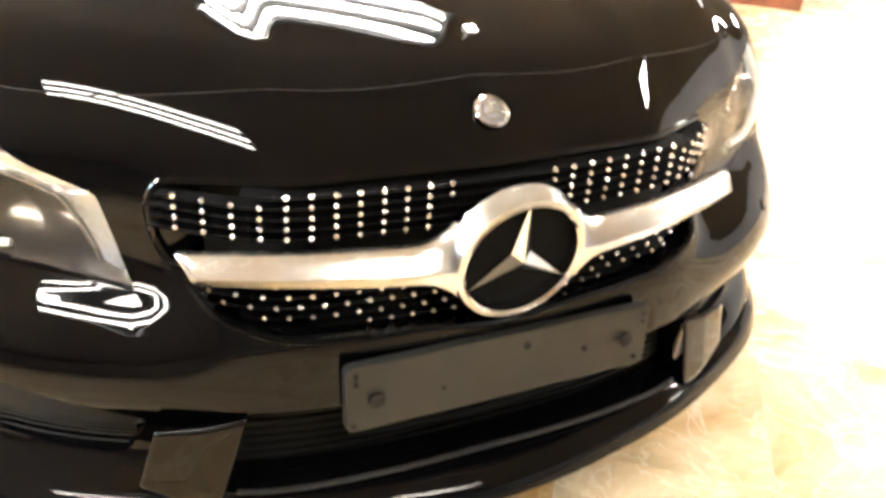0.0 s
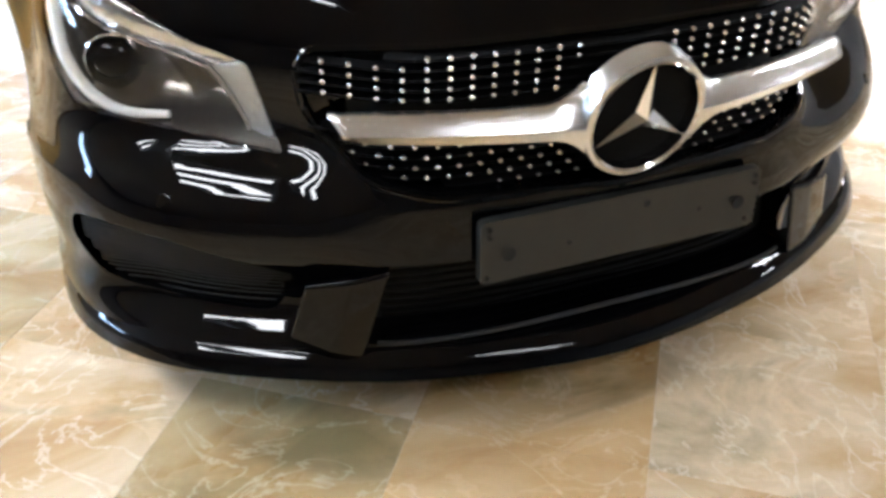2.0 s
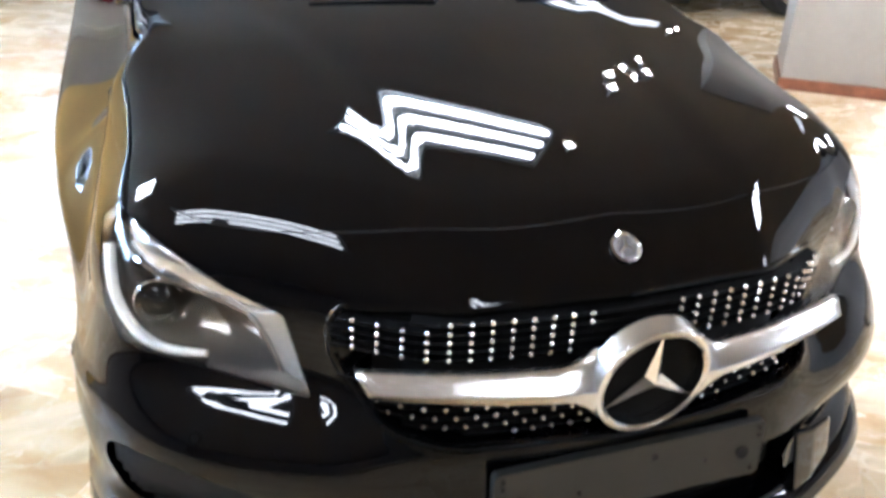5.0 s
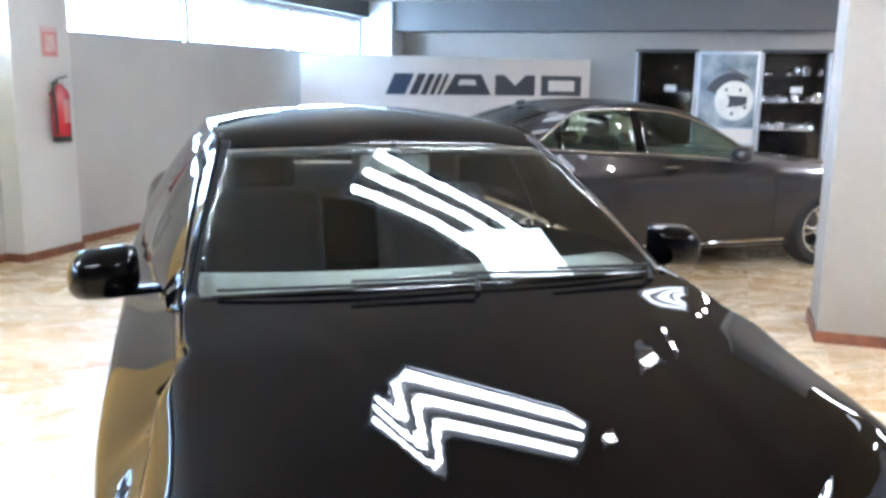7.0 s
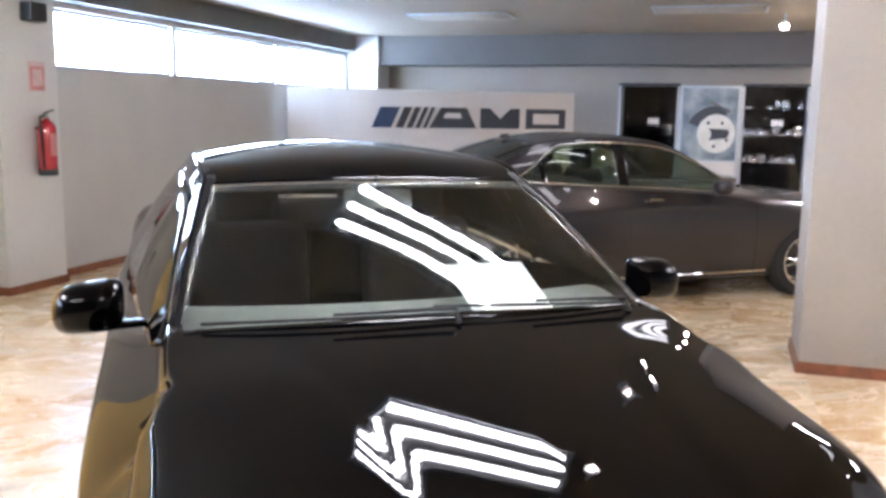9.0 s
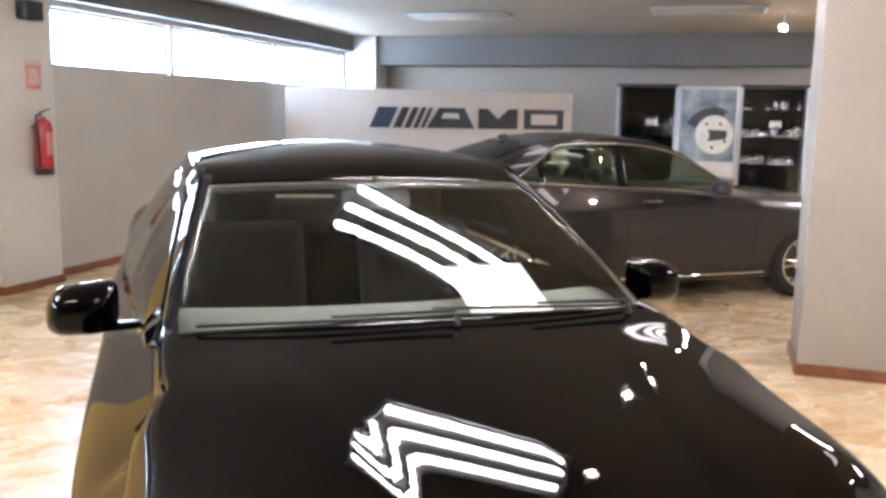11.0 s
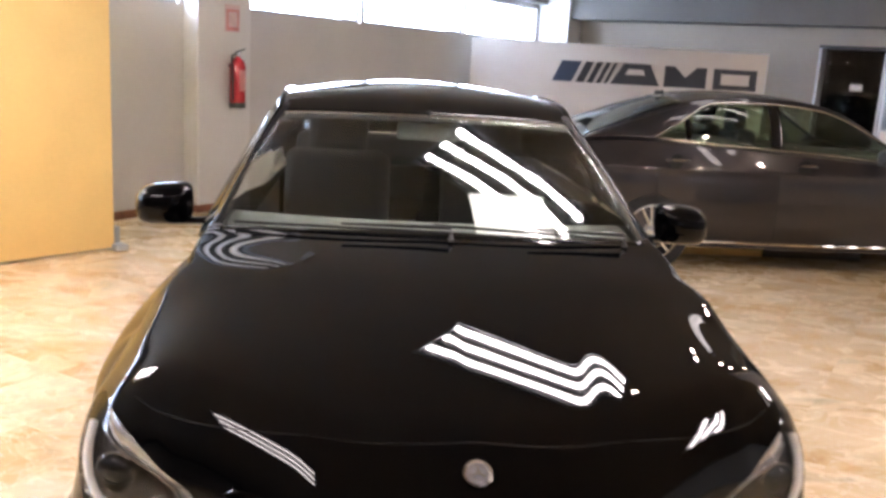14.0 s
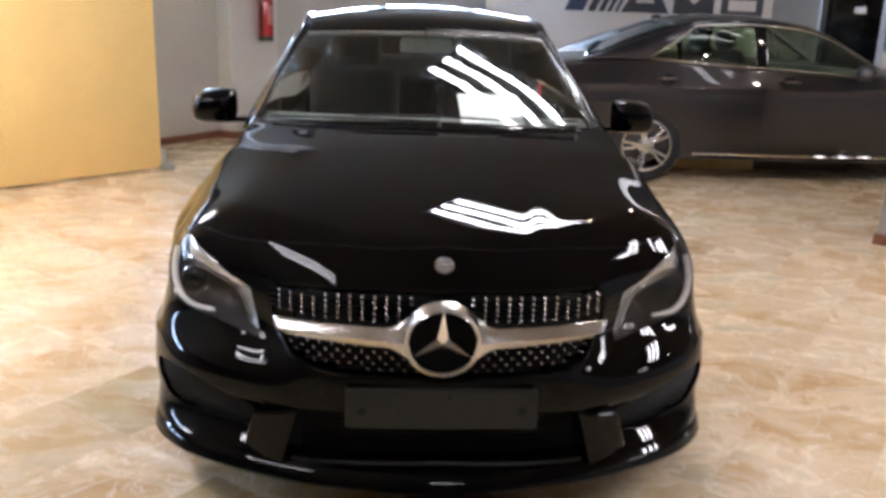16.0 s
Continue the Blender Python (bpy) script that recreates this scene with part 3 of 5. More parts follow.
# ---------- cars ----------
def shell(outline, shoulder, radius, flat, bottom, tuck, length, spine0, spine1, n=130, rings=54):
    """A closed car body below the belt: a skirt that follows the plan outline and a rounded cap over it."""
    o = spline(outline)
    half = []
    for i in range(n + 1):
        t = i / n
        s = 0.72 * t + 0.28 * t * t
        half.append((s, o(s)))
    loop = [(s, x, y) for s, (x, y) in half] + [(s, -x, y) for s, (x, y) in half[-2:0:-1]]
    N = len(loop)
    verts, cols = [], []
    for s, x, y in loop:
        zs, r, tx, ty = shoulder(s), radius(s), 0.0, min(max(spine0, y), spine1)
        zb = bottom(s)
        dx, dy = tx - x, ty - y
        dist = math.hypot(dx, dy) or 1e-9
        col = [(x + dx, y + dy, zb)]
        for k in range(45):
            z = zb + (zs - zb) * k / 44
            e = tuck(s, z)
            col.append((x + dx / dist * e, y + dy / dist * e, z))
        e = tuck(s, zs)
        x, y, dist = x + dx / dist * e, y + dy / dist * e, dist - e
        dx, dy = tx - x, ty - y
        for k in range(1, rings + 1):
            if k <= 20:
                d = min(r, 0.9 * dist) * (1 - math.cos(math.pi / 2 * k / 20))
            else:
                d0 = min(r, 0.9 * dist)
                d = d0 + (dist - d0) * (k - 20) / (rings - 20)
            px, py = x + dx / dist * d, y + dy / dist * d
            q = math.sqrt(max(0.0, 1 - max(0.0, 1 - d / r) ** 2))
            col.append((px, py, zs + (flat(abs(px), py) - zs) * q))
        cols.append(col)
    M = len(cols[0])
    for c in cols:
        verts += c
    faces = [(i * M + k, ((i + 1) % N) * M + k, ((i + 1) % N) * M + k + 1, i * M + k + 1) for i in range(N) for k in range(M - 1)]
    return verts, faces


def closed_body(name, verts, faces, mat, parent, label):
    bm = bmesh.new()
    vs = [bm.verts.new(v) for v in verts]
    for f in faces:
        try:
            bm.faces.new([vs[i] for i in f])
        except ValueError:
            pass
    bmesh.ops.remove_doubles(bm, verts=bm.verts, dist=2e-4)
    bmesh.ops.dissolve_degenerate(bm, edges=bm.edges, dist=1e-5)
    holes = [e for e in bm.edges if e.is_boundary]
    if holes:
        bmesh.ops.holes_fill(bm, edges=holes, sides=0)
    return part(name, bm, mat, parent, label, True, 60)


def ease(a, b, x):
    t = min(max((x - a) / (b - a), 0.0), 1.0)
    return t * t * (3 - 2 * t)


def cabin_patch(rail, centre, bow=2.4):
    def P(xh, t):
        rx, ry, rz = rail(t)
        cy, cz = centre(t)
        return (xh * rx, cy + (ry - cy) * xh * xh, cz + (rz - cz) * abs(xh) ** bow)
    return P


def sheet(f, u0, u1, v0, v1, nu, nv):
    verts = [f(u0 + (u1 - u0) * i / nu, v0 + (v1 - v0) * j / nv) for i in range(nu + 1) for j in range(nv + 1)]
    faces = [(i * (nv + 1) + j, (i + 1) * (nv + 1) + j, (i + 1) * (nv + 1) + j + 1, i * (nv + 1) + j + 1) for i in range(nu) for j in range(nv)]
    return verts, faces


def thick(ob, d, offset=-1):
    """Give a sheet its thickness and keep it as plain mesh."""
    mod = ob.modifiers.new("thick", "SOLIDIFY")
    mod.thickness, mod.offset = d, offset
    bpy.context.view_layer.update()
    ob.data = bpy.data.meshes.new_from_object(ob.evaluated_get(bpy.context.evaluated_depsgraph_get()))
    ob.modifiers.remove(mod)
    return ob


def panel(name, f, u0, u1, v0, v1, nu, nv, mat, parent, label="", d=0.004, flip=False):
    v, fs = sheet(f, u0, u1, v0, v1, nu, nv)
    if flip:
        fs = [q[::-1] for q in fs]
    return thick(raw(name, v, fs, mat, parent, label), d)


def wheel(parent, x, y, r, side, width=0.22, spokes=5, rim_mat=None):
    """A wheel with tyre, rim, spokes and hub; side is the outward direction in x."""
    w = new("wheel")
    w.parent = parent
    w.matrix_basis = pose(x, y, r)
    s, rr = side, r * 0.70
    part("tyre", lathe([(rr, -s * width / 2), (r * 0.93, -s * width / 2), (r, -s * width * 0.36), (r, s * width * 0.36), (r * 0.93, s * width / 2),
                        (rr * 1.03, s * width / 2), (rr, s * width * 0.44), (rr, -s * width / 2)], 48, "x"), RUBBER, w, "black rubber tyre")
    part("rim", lathe([(rr * 0.999, -s * width * 0.4), (rr * 0.999, s * width * 0.45), (rr * 0.93, s * width * 0.46), (rr * 0.90, s * width * 0.30), (rr * 0.88, -s * width * 0.4)], 48, "x"), rim_mat or ALLOY, w, "silver alloy rim")
    part("brake_disc", lathe([(0.03, s * 0.0), (rr * 0.72, 0.0), (rr * 0.72, -s * 0.02), (0.03, -s * 0.02)], 32, "x"), DARK_PLASTIC, w)
    hubx = s * width * 0.40
    part("hub", lathe([(0.0, hubx), (0.035, hubx), (0.075, hubx - s * 0.015), (0.08, hubx - s * 0.05), (0, hubx - s * 0.05)], 24, "x"), rim_mat or ALLOY, w)
    for k in range(spokes):
        for tw in (-1, 1):
            a = 2 * math.pi * k / spokes + tw * 0.17
            b0 = 2 * math.pi * k / spokes + tw * 0.10
            bm = bmesh.new()
            p0 = Vector((hubx - s * 0.012, 0.06 * math.cos(b0), 0.06 * math.sin(b0)))
            p1 = Vector((s * width * 0.42, rr * 0.94 * math.cos(a), rr * 0.94 * math.sin(a)))
            mid = (p0 + p1) / 2 + Vector((s * 0.008, 0, 0))
            part("spoke", tube([p0, mid, p1], lambda t: 0.016 - 0.003 * t, 6, bm), rim_mat or ALLOY, w)
    return w


# ===== the black coupe =====
car = thing("black_car", "glossy black four-door coupe with a diamond grille on the marble floor", "car")
LEN, HALF = 4.75, 0.912
OUT = [(0, 0, 0.004), (0.075, 0.28, 0.022), (0.115, 0.43, 0.056), (0.15, 0.57, 0.108), (0.19, 0.72, 0.19), (0.225, 0.835, 0.295), (0.255, 0.900, 0.42),
       (0.285, 0.932, 0.60), (0.35, 0.942, 1.0), (0.45, 0.932, 1.6), (0.60, 0.912, 2.6), (0.72, 0.905, 3.4), (0.80, 0.885, 3.95),
       (0.86, 0.83, 4.35), (0.92, 0.66, 4.62), (0.96, 0.38, 4.72), (1.0, 0.0, 4.75)]
car_shoulder = spline([(0, 0.61), (0.08, 0.612), (0.115, 0.635), (0.16, 0.650), (0.22, 0.628), (0.27, 0.681), (0.31, 0.822), (0.35, 0.876), (0.45, 0.905), (0.6, 0.90), (0.8, 0.89), (1, 0.90)])
car_radius = spline([(0, 0.21), (0.08, 0.22), (0.115, 0.19), (0.17, 0.160), (0.25, 0.188), (0.30, 0.125), (0.36, 0.045), (0.45, 0.06), (0.7, 0.12), (1, 0.16)])
car_spine = spline([(0.0, 0.800), (0.2, 0.8545), (0.35, 0.8954), (0.5, 0.9298), (0.7, 0.9683), (0.95, 1.0099), (1.25, 1.0501), (1.6, 1.090), (2.4, 1.06), (3.6, 1.06), (4.3, 1.10), (4.75, 1.05)])
crease = spline([(0.0, 0.2361), (0.4, 0.2770), (0.7, 0.3075), (1.3, 0.4648), (3, 0.5), (5, 0.5)])


wing_drop = spline([(0, 0), (0.1, 0), (0.3, 0.002), (0.5, 0.040), (0.75, 0.048), (1.0, 0.018), (1.25, 0), (1.7, 0), (5, 0)])
wing_taper = spline([(0, 0), (0.2, 0), (0.23, 0.002), (0.26, 0.040), (0.285, 0.048), (0.315, 0.030), (0.36, 0.006), (0.42, 0), (1, 0)])


def car_flat(x, y):
    z = car_spine(y) - (0.0501 - 0.0258 * ease(0.75, 1.35, y)) * (x / 0.75) ** 1.5
    c = crease(y)
    fade = 1 - ease(0.90, 1.24, y)
    ridge = -0.0147 * (math.sqrt(x * x + 0.0002) - 0.0141) + 0.0005 * (1 - math.exp(-math.sqrt(x * x + 0.00003) / 0.04))
    dome = (0.0081 -0.0022 * ease(0.443, 0.703, y)) * ease(c - 0.0044, c + 0.0896, x) * (1 - ease(c + 0.150, c + 0.950, x))
    return z + fade * (dome - ridge) - wing_drop(y) * ease(0.577, 0.877, x)


def car_bottom(s):
    return 0.18


ledge = spline([(0.18, 0.0), (0.203, 0.0), (0.225, 0.010), (0.245, 0.028), (0.262, 0.046), (0.30, 0.050), (0.35, 0.034), (0.40, 0.010), (0.44, 0.0), (0.465, 0.003),
                (0.485, 0.010), (0.51, 0.026), (0.535, 0.047), (0.56, 0.071), (0.58, 0.085), (0.60, 0.091), (0.65, 0.093), (0.75, 0.093)])


def car_tuck(s, z):
    side = ease(0.27, 0.36, s)
    lip = 0.05 * ease(0.42, 0.18, z) * ease(0.36, 0.42, s)
    belt = 0.018 * math.sin(math.pi * min(max((z - 0.42) / 0.3, 0), 1)) * ease(0.37, 0.43, s)
    nose = 0.010 * (1 - side) * math.exp(-((z - 0.30) / 0.05) ** 2) + 0.03 * (1 - ease(0.2, 0.33, s)) * min(max((z - 0.40) / 0.25, 0.0), 1.0)
    w = min(max((z - car_shoulder(s) + 0.15) / 0.15, 0.0), 1.0)
    lean = (0.125 + 0.06 * ease(0.322, 0.347, s)) * w * w * (2 - w) * ease(0.258, 0.325, s) * (1 - ease(0.7, 0.9, s))
    hi = ease(0.57, 0.66, z)
    taper = wing_taper(s) * min(max((z - 0.50) / (car_shoulder(s) - 0.499), 0.0), 1.0) ** 0.45
    return lip + belt + lean + nose + taper + ledge(z) * ease(0.100 - 0.05 * hi, 0.146 + 0.035 * hi, s) * ((1 - ease(0.198, 0.268, s)) if z > 0.45 else (1 - ease(0.205, 0.255, s)))


v, f = shell(OUT, car_shoulder, car_radius, car_flat, car_bottom, car_tuck, LEN, 1.35, 3.7)
body = closed_body("body", v, f, PAINT, car, "deep gloss black painted body")

# outlines of the openings, right half (x, z)
LAMP = rounded([(0.530, 0.556), (0.546, 0.625), (0.562, 0.692), (0.645, 0.724), (0.70, 0.757), (0.757, 0.792), (0.803, 0.816), (0.832, 0.788), (0.848, 0.72), (0.846, 0.65),
                (0.826, 0.603), (0.735, 0.585), (0.63, 0.570)], 0.012)
GRILLE = [(-0.50, 0.690), (-0.492, 0.620), (-0.43, 0.540), (-0.33, 0.512), (0.0, 0.498), (0.33, 0.512), (0.43, 0.540), (0.492, 0.620), (0.50, 0.690), (0.48, 0.722), (0.30, 0.739), (0.0, 0.745), (-0.30, 0.739), (-0.48, 0.722)]
SIDE_INTAKE = [(0.535, 0.365), (0.632, 0.403), (0.723, 0.430), (0.80, 0.441), (0.868, 0.436), (0.878, 0.385), (0.848, 0.302), (0.80, 0.281), (0.72, 0.273), (0.566, 0.268)]
LOW_INTAKE = [(-0.41, 0.398), (0.41, 0.398), (0.452, 0.232), (0.0, 0.250), (-0.452, 0.232)]


def mirror(o):
    return [(-x, z) for x, z in o][::-1]


wells = []
for sx in (-1, 1):
    for wy in (0.895, 3.675):
        wells.append(prism([(wy + 0.365 * math.cos(2 * math.pi * k / 48), 0.331 + 0.365 * math.sin(2 * math.pi * k / 48)) for k in range(48)], sx * 0.62, sx * 1.1, "x"))
cut(body, wells + [box((1.36, 1.90, 0.9), (0, 2.25, 0.85)), prism(rounded(GRILLE, 0.03), -0.3, 0.20), prism(LAMP, -0.2, 0.66), prism(mirror(LAMP), -0.2, 0.66),
                   prism(rounded(SIDE_INTAKE, 0.03), -0.3, 0.48), prism(rounded(mirror(SIDE_INTAKE), 0.03), -0.3, 0.48),
                   prism(rounded(LOW_INTAKE, 0.02), -0.3, 0.16)])
for sx in (-1, 1):
    for wy in (0.895, 3.675):
        wheel(car, sx * 0.775, wy, 0.33, sx)

# surface of the uncut body, to lay parts on it
from mathutils.bvhtree import BVHTree
SKIN = BVHTree.FromPolygons([Vector(p) for p in v], f)


def front(x, z, out=0.0):
    """The body's front at (x, z), moved out by a little."""
    hit = SKIN.ray_cast(Vector((x, -1.0, z)), Vector((0, 1, 0)))
    if hit[0] is None:
        return Vector((x, 0.7, z))
    nrm = hit[1] if hit[1].y < 0 else -hit[1]
    return hit[0] + nrm * out


def top(x, y, out=0.0):
    hit = SKIN.ray_cast(Vector((x, y, 2.0)), Vector((0, 0, -1)))
    nrm = hit[1] if hit[1].z > 0 else -hit[1]
    return hit[0] + nrm * out


def filled(outline, out=0.0, n=26, m=10):
    """A skin patch inside an outline, laid on the body's front."""
    bm = bmesh.new()
    vs = [bm.verts.new((x, 0, z)) for x, z in outline]
    bm.faces.new(vs)
    xs, zs = [p[0] for p in outline], [p[1] for p in outline]
    for k in range(1, n):
        c = min(xs) + (max(xs) - min(xs)) * k / n
        bmesh.ops.bisect_plane(bm, geom=bm.verts[:] + bm.edges[:] + bm.faces[:], plane_co=(c, 0, 0), plane_no=(1, 0, 0))
    for k in range(1, m):
        c = min(zs) + (max(zs) - min(zs)) * k / m
        bmesh.ops.bisect_plane(bm, geom=bm.verts[:] + bm.edges[:] + bm.faces[:], plane_co=(0, 0, c), plane_no=(0, 0, 1))
    for q in bm.verts:
        q.co = front(q.co.x, q.co.z, out)
    return bm


# unseen slab, added to block light so the floor under the bumper darkens
under = box((1.16, 3.5, 0.06), (0, 2.05, 0.145), 0.02)
part("undertray", under, DARK_PLASTIC, car, "dark undertray slab added to block light under the car")

# headlights
for sx, o in ((1, LAMP), (-1, mirror(LAMP))):
    hl = new("headlight")
    hl.parent = car
    tagged(hl, "clear headlight with a projector lens and a white light guide")
    lens = part("lens_cover", filled(o, -0.001), LENS, hl, "clear lens cover")
    lens.visible_shadow = False
    bz = bmesh.new()
    mid = Vector((sum(p[0] for p in o) / len(o), sum(p[1] for p in o) / len(o)))
    rows = []
    for k, (sc, dep) in enumerate(((0.995, -0.012), (0.95, -0.02), (0.90, -0.06), (0.6, -0.09), (0.05, -0.10))):
        rows.append([bz.verts.new(front(*(mid + (Vector(p) - mid) * sc)) + Vector((-sx * 0.25 * dep * -1, -dep, 0))) for p in o])
    for a, b in zip(rows, rows[1:]):
        for i in range(len(a)):
            bz.faces.new((a[i], a[(i + 1) % len(a)], b[(i + 1) % len(b)], b[i]))
    part("housing", bz, LAMP_GREY, hl, "grey reflector housing")
    c = Vector((sx * 0.752, 0.400, 0.668))
    ax = Vector((sx * 0.25, -1, 0.05)).normalized()
    turn = ax.to_track_quat("Z", "Y").to_matrix().to_4x4()
    pj = lathe([(0.043, -0.03), (0.046, 0.010), (0.0435, 0.013), (0.0415, 0.004), (0.040, -0.03)], 36)
    bmesh.ops.transform(pj, matrix=Matrix.Translation(c) @ turn, verts=pj.verts)
    part("projector_ring", pj, CHROME, hl, "chrome projector ring")
    pl = lathe([(0.040, -0.004), (0.036, 0.010), (0.024, 0.020), (0.0, 0.025)], 28)
    bmesh.ops.transform(pl, matrix=Matrix.Translation(c) @ turn, verts=pl.verts)
    part("projector_lens", pl, GLOSS_BLACK, hl, "dark projector lens")
    guide = spline([(0, 0.838, 0.752), (0.22, 0.840, 0.692), (0.45, 0.818, 0.634), (0.62, 0.782, 0.606), (0.8, 0.742, 0.597), (1, 0.694, 0.598)])
    pts = [front(sx * guide(k / 28)[0], guide(k / 28)[1], -0.014) for k in range(29)]
    part("light_guide", tube(pts, lambda t: 0.0105 - 0.004 * t * t * t, 10), LAMP_WHITE, hl, "white curved daytime light guide")
    brow_a = spline([(0, 0.800, 0.808), (0.3, 0.740, 0.775), (0.6, 0.665, 0.728), (1, 0.565, 0.698)])
    brow_b = spline([(0, 0.828, 0.758), (0.3, 0.765, 0.728), (0.6, 0.705, 0.702), (1, 0.632, 0.672)])
    rib_a = spline([(0, 0.566, 0.696), (0.5, 0.545, 0.638), (1, 0.522, 0.572)])
    rib_b = spline([(0, 0.634, 0.672), (0.5, 0.604, 0.626), (1, 0.578, 0.580)])

    def ribbon(ca, cb, bulge, sx=sx):
        def g(u, w):
            a, b = ca(u), cb(u)
            m = a * (1 - w) + b * w
            return front(sx * m[0], m[1], -0.020 - 0.022 * w + bulge * math.sin(math.pi * w))
        return g
    fold = [front(sx * brow_b(k / 24)[0], brow_b(k / 24)[1], -0.036) for k in range(25)] + [front(sx * rib_b(k / 12)[0], rib_b(k / 12)[1], -0.036) for k in range(1, 13)]
    part("inner_edge", tube(fold, 0.0028, 6), CHROME, hl, "bright edge between strip and reflector")
    panel("indicator_strip", ribbon(brow_a, brow_b, 0.005), 0, 1, 0, 1, 40, 8, STRIP, hl, "silver upper strip", 0.004, sx < 0)
    panel("ribbed_reflector", ribbon(rib_a, rib_b, 0.004), 0, 1, 0, 1, 20, 8, CLEAR_RIB, hl, "ribbed clear reflector", 0.004, sx < 0)

# grille: backing, slats, pins, bar and star
gr = new("grille")
gr.parent = car
tagged(gr, "black diamond grille with rows of chrome pins")


def grille_y(x):
    return front(x, 0.60).y * 0.78 + 0.036


gv, gf = sheet(lambda a, b: (-0.48 + 0.96 * a, grille_y(-0.48 + 0.96 * a) + 0.06, 0.49 + 0.25 * b), 0, 1, 0, 1, 24, 2)
raw("backing", gv, gf, PIT, gr)


def inside(o, x, z):
    c, n = False, len(o)
    for i in range(n):
        (x0, z0), (x1, z1) = o[i - 1], o[i]
        if (z0 > z) != (z1 > z) and x < (x1 - x0) * (z - z0) / (z1 - z0) + x0:
            c = not c
    return c


SLATS = [0.731, 0.7145, 0.698, 0.6815, 0.665, 0.605, 0.5865, 0.568, 0.5495, 0.531, 0.5125]
for z in SLATS:
    xs = [x / 100 for x in range(-49, 50) if inside(GRILLE, x / 100, z)]
    pts = [(x, grille_y(x), z - 0.004) for x in xs]
    bm = bmesh.new()
    for (x0, y0, z0), (x1, y1, z1) in zip(pts[::4], pts[4::4]):
        box((math.hypot(x1 - x0, y1 - y0) + 0.001, 0.03, 0.004), ((x0 + x1) / 2, (y0 + y1) / 2 + 0.015, z0), 0, pose(0, 0, 0, 0, 0, math.degrees(math.atan2(y1 - y0, x1 - x0))), bm)
    part("slat", bm, MESH_BLACK, gr, "", False)
pin_bm = bmesh.new()
bmesh.ops.create_uvsphere(pin_bm, u_segments=8, v_segments=5, radius=0.0052)
pin_mesh = None
for r, z in enumerate(SLATS):
    for k in range(-24, 25):
        x = (k + (0.5 if r % 2 or z > 0.63 else 0.0)) * 0.0345
        if math.hypot(x, z - 0.627) < 0.119 or not inside(GRILLE, x * 1.035, z + (0.004 if z > 0.63 else -0.004)):
            continue
        if pin_mesh is None:
            o = part("pin", pin_bm, CHROME, gr)
            pin_mesh = o.data
        else:
            o = new("pin", pin_mesh)
            o.parent = gr
        o.matrix_basis = pose(x, grille_y(x) - 0.004, z)

# cross-section of the bar: (height share, depth), from the top edge round the face to the lower edge
BAR = ((0.70, 0.040), (0.95, 0.028), (1.0, 0.022), (0.97, 0.017), (0.86, 0.0135), (0.6, 0.010), (-0.10, -0.004), (-0.20, -0.005), (-0.90, 0.003), (-1.0, 0.008), (-0.9, 0.030))
for sx in (-1, 1):
    def bar(a, b, sx=sx):
        k, back = BAR[min(int(round(b * (len(BAR) - 1))), len(BAR) - 1)]
        x = 0.095 + (0.478 - 0.095) * a
        h = 0.0230 - 0.0065 * a + 0.034 * max(0, 1 - a * 6) ** 2
        y = 0.082 * a ** 1.6 + (1 - a) * -0.005
        return (sx * (x - 0.010 * a * (1 - k)), y - 0.004 + back + 0.004 * k, 0.632 + 0.006 * a + h * k)
    panel("bar", bar, 0, 1, 0, 1, 26, len(BAR) - 1, SATIN, gr, "satin silver grille bar", 0.004, sx < 0)

    def bevel(a, b, sx=sx):
        p, q = Vector(bar(a, 7.2 / 10)), Vector(bar(a, 8 / 10))
        m = p.lerp(q, b)
        return (m.x, m.y - 0.0015, m.z)
    panel("bar_trim", bevel, 0.01, 0.99, 0.06, 0.96, 26, 3, CHROME, gr, "polished lower bevel of the bar", 0.001, sx < 0)
# gloss black frame round the grille opening
part("surround", tube([front(x, z, -0.004) for x, z in rounded(GRILLE, 0.03, 6)], 0.0085, 8, None, True), GLOSS_BLACK, gr, "gloss black grille surround")
st = new("star_emblem")
st.parent = gr
st.matrix_basis = pose(0, -0.004, 0.630, 7)
tagged(st, "silver ring emblem with a three-pointed star")
part("ring", lathe([(0.094, 0.012), (0.0955, -0.012), (0.100, -0.017), (0.106, -0.015), (0.109, -0.005), (0.112, 0.022), (0.094, 0.022)], 64, "y"), SATIN, st, "satin silver ring")
part("ring_edge", lathe([(0.0925, -0.004), (0.0935, -0.0155), (0.0965, -0.0185), (0.0985, -0.0155), (0.0965, -0.004)], 64, "y"), CHROME, st, "chrome inner edge")
part("disc", lathe([(0.0, -0.004), (0.05, -0.001), (0.095, 0.008), (0.095, 0.02), (0, 0.02)], 48, "y"), MESH_BLACK, st, "deep black backing")
sb = bmesh.new()
cc = sb.verts.new((0, -0.020, 0))
ring6 = []
for k in range(6):
    a = math.pi / 2 + k * math.pi / 3
    r = 0.0945 if k % 2 == 0 else 0.0185
    ring6.append(sb.verts.new((r * math.cos(a), -0.008 if k % 2 == 0 else -0.006, r * math.sin(a))))
for k in range(6):
    sb.faces.new((cc, ring6[k], ring6[(k + 1) % 6]))
part("star", sb, STAR, st, "faceted chrome star", False)

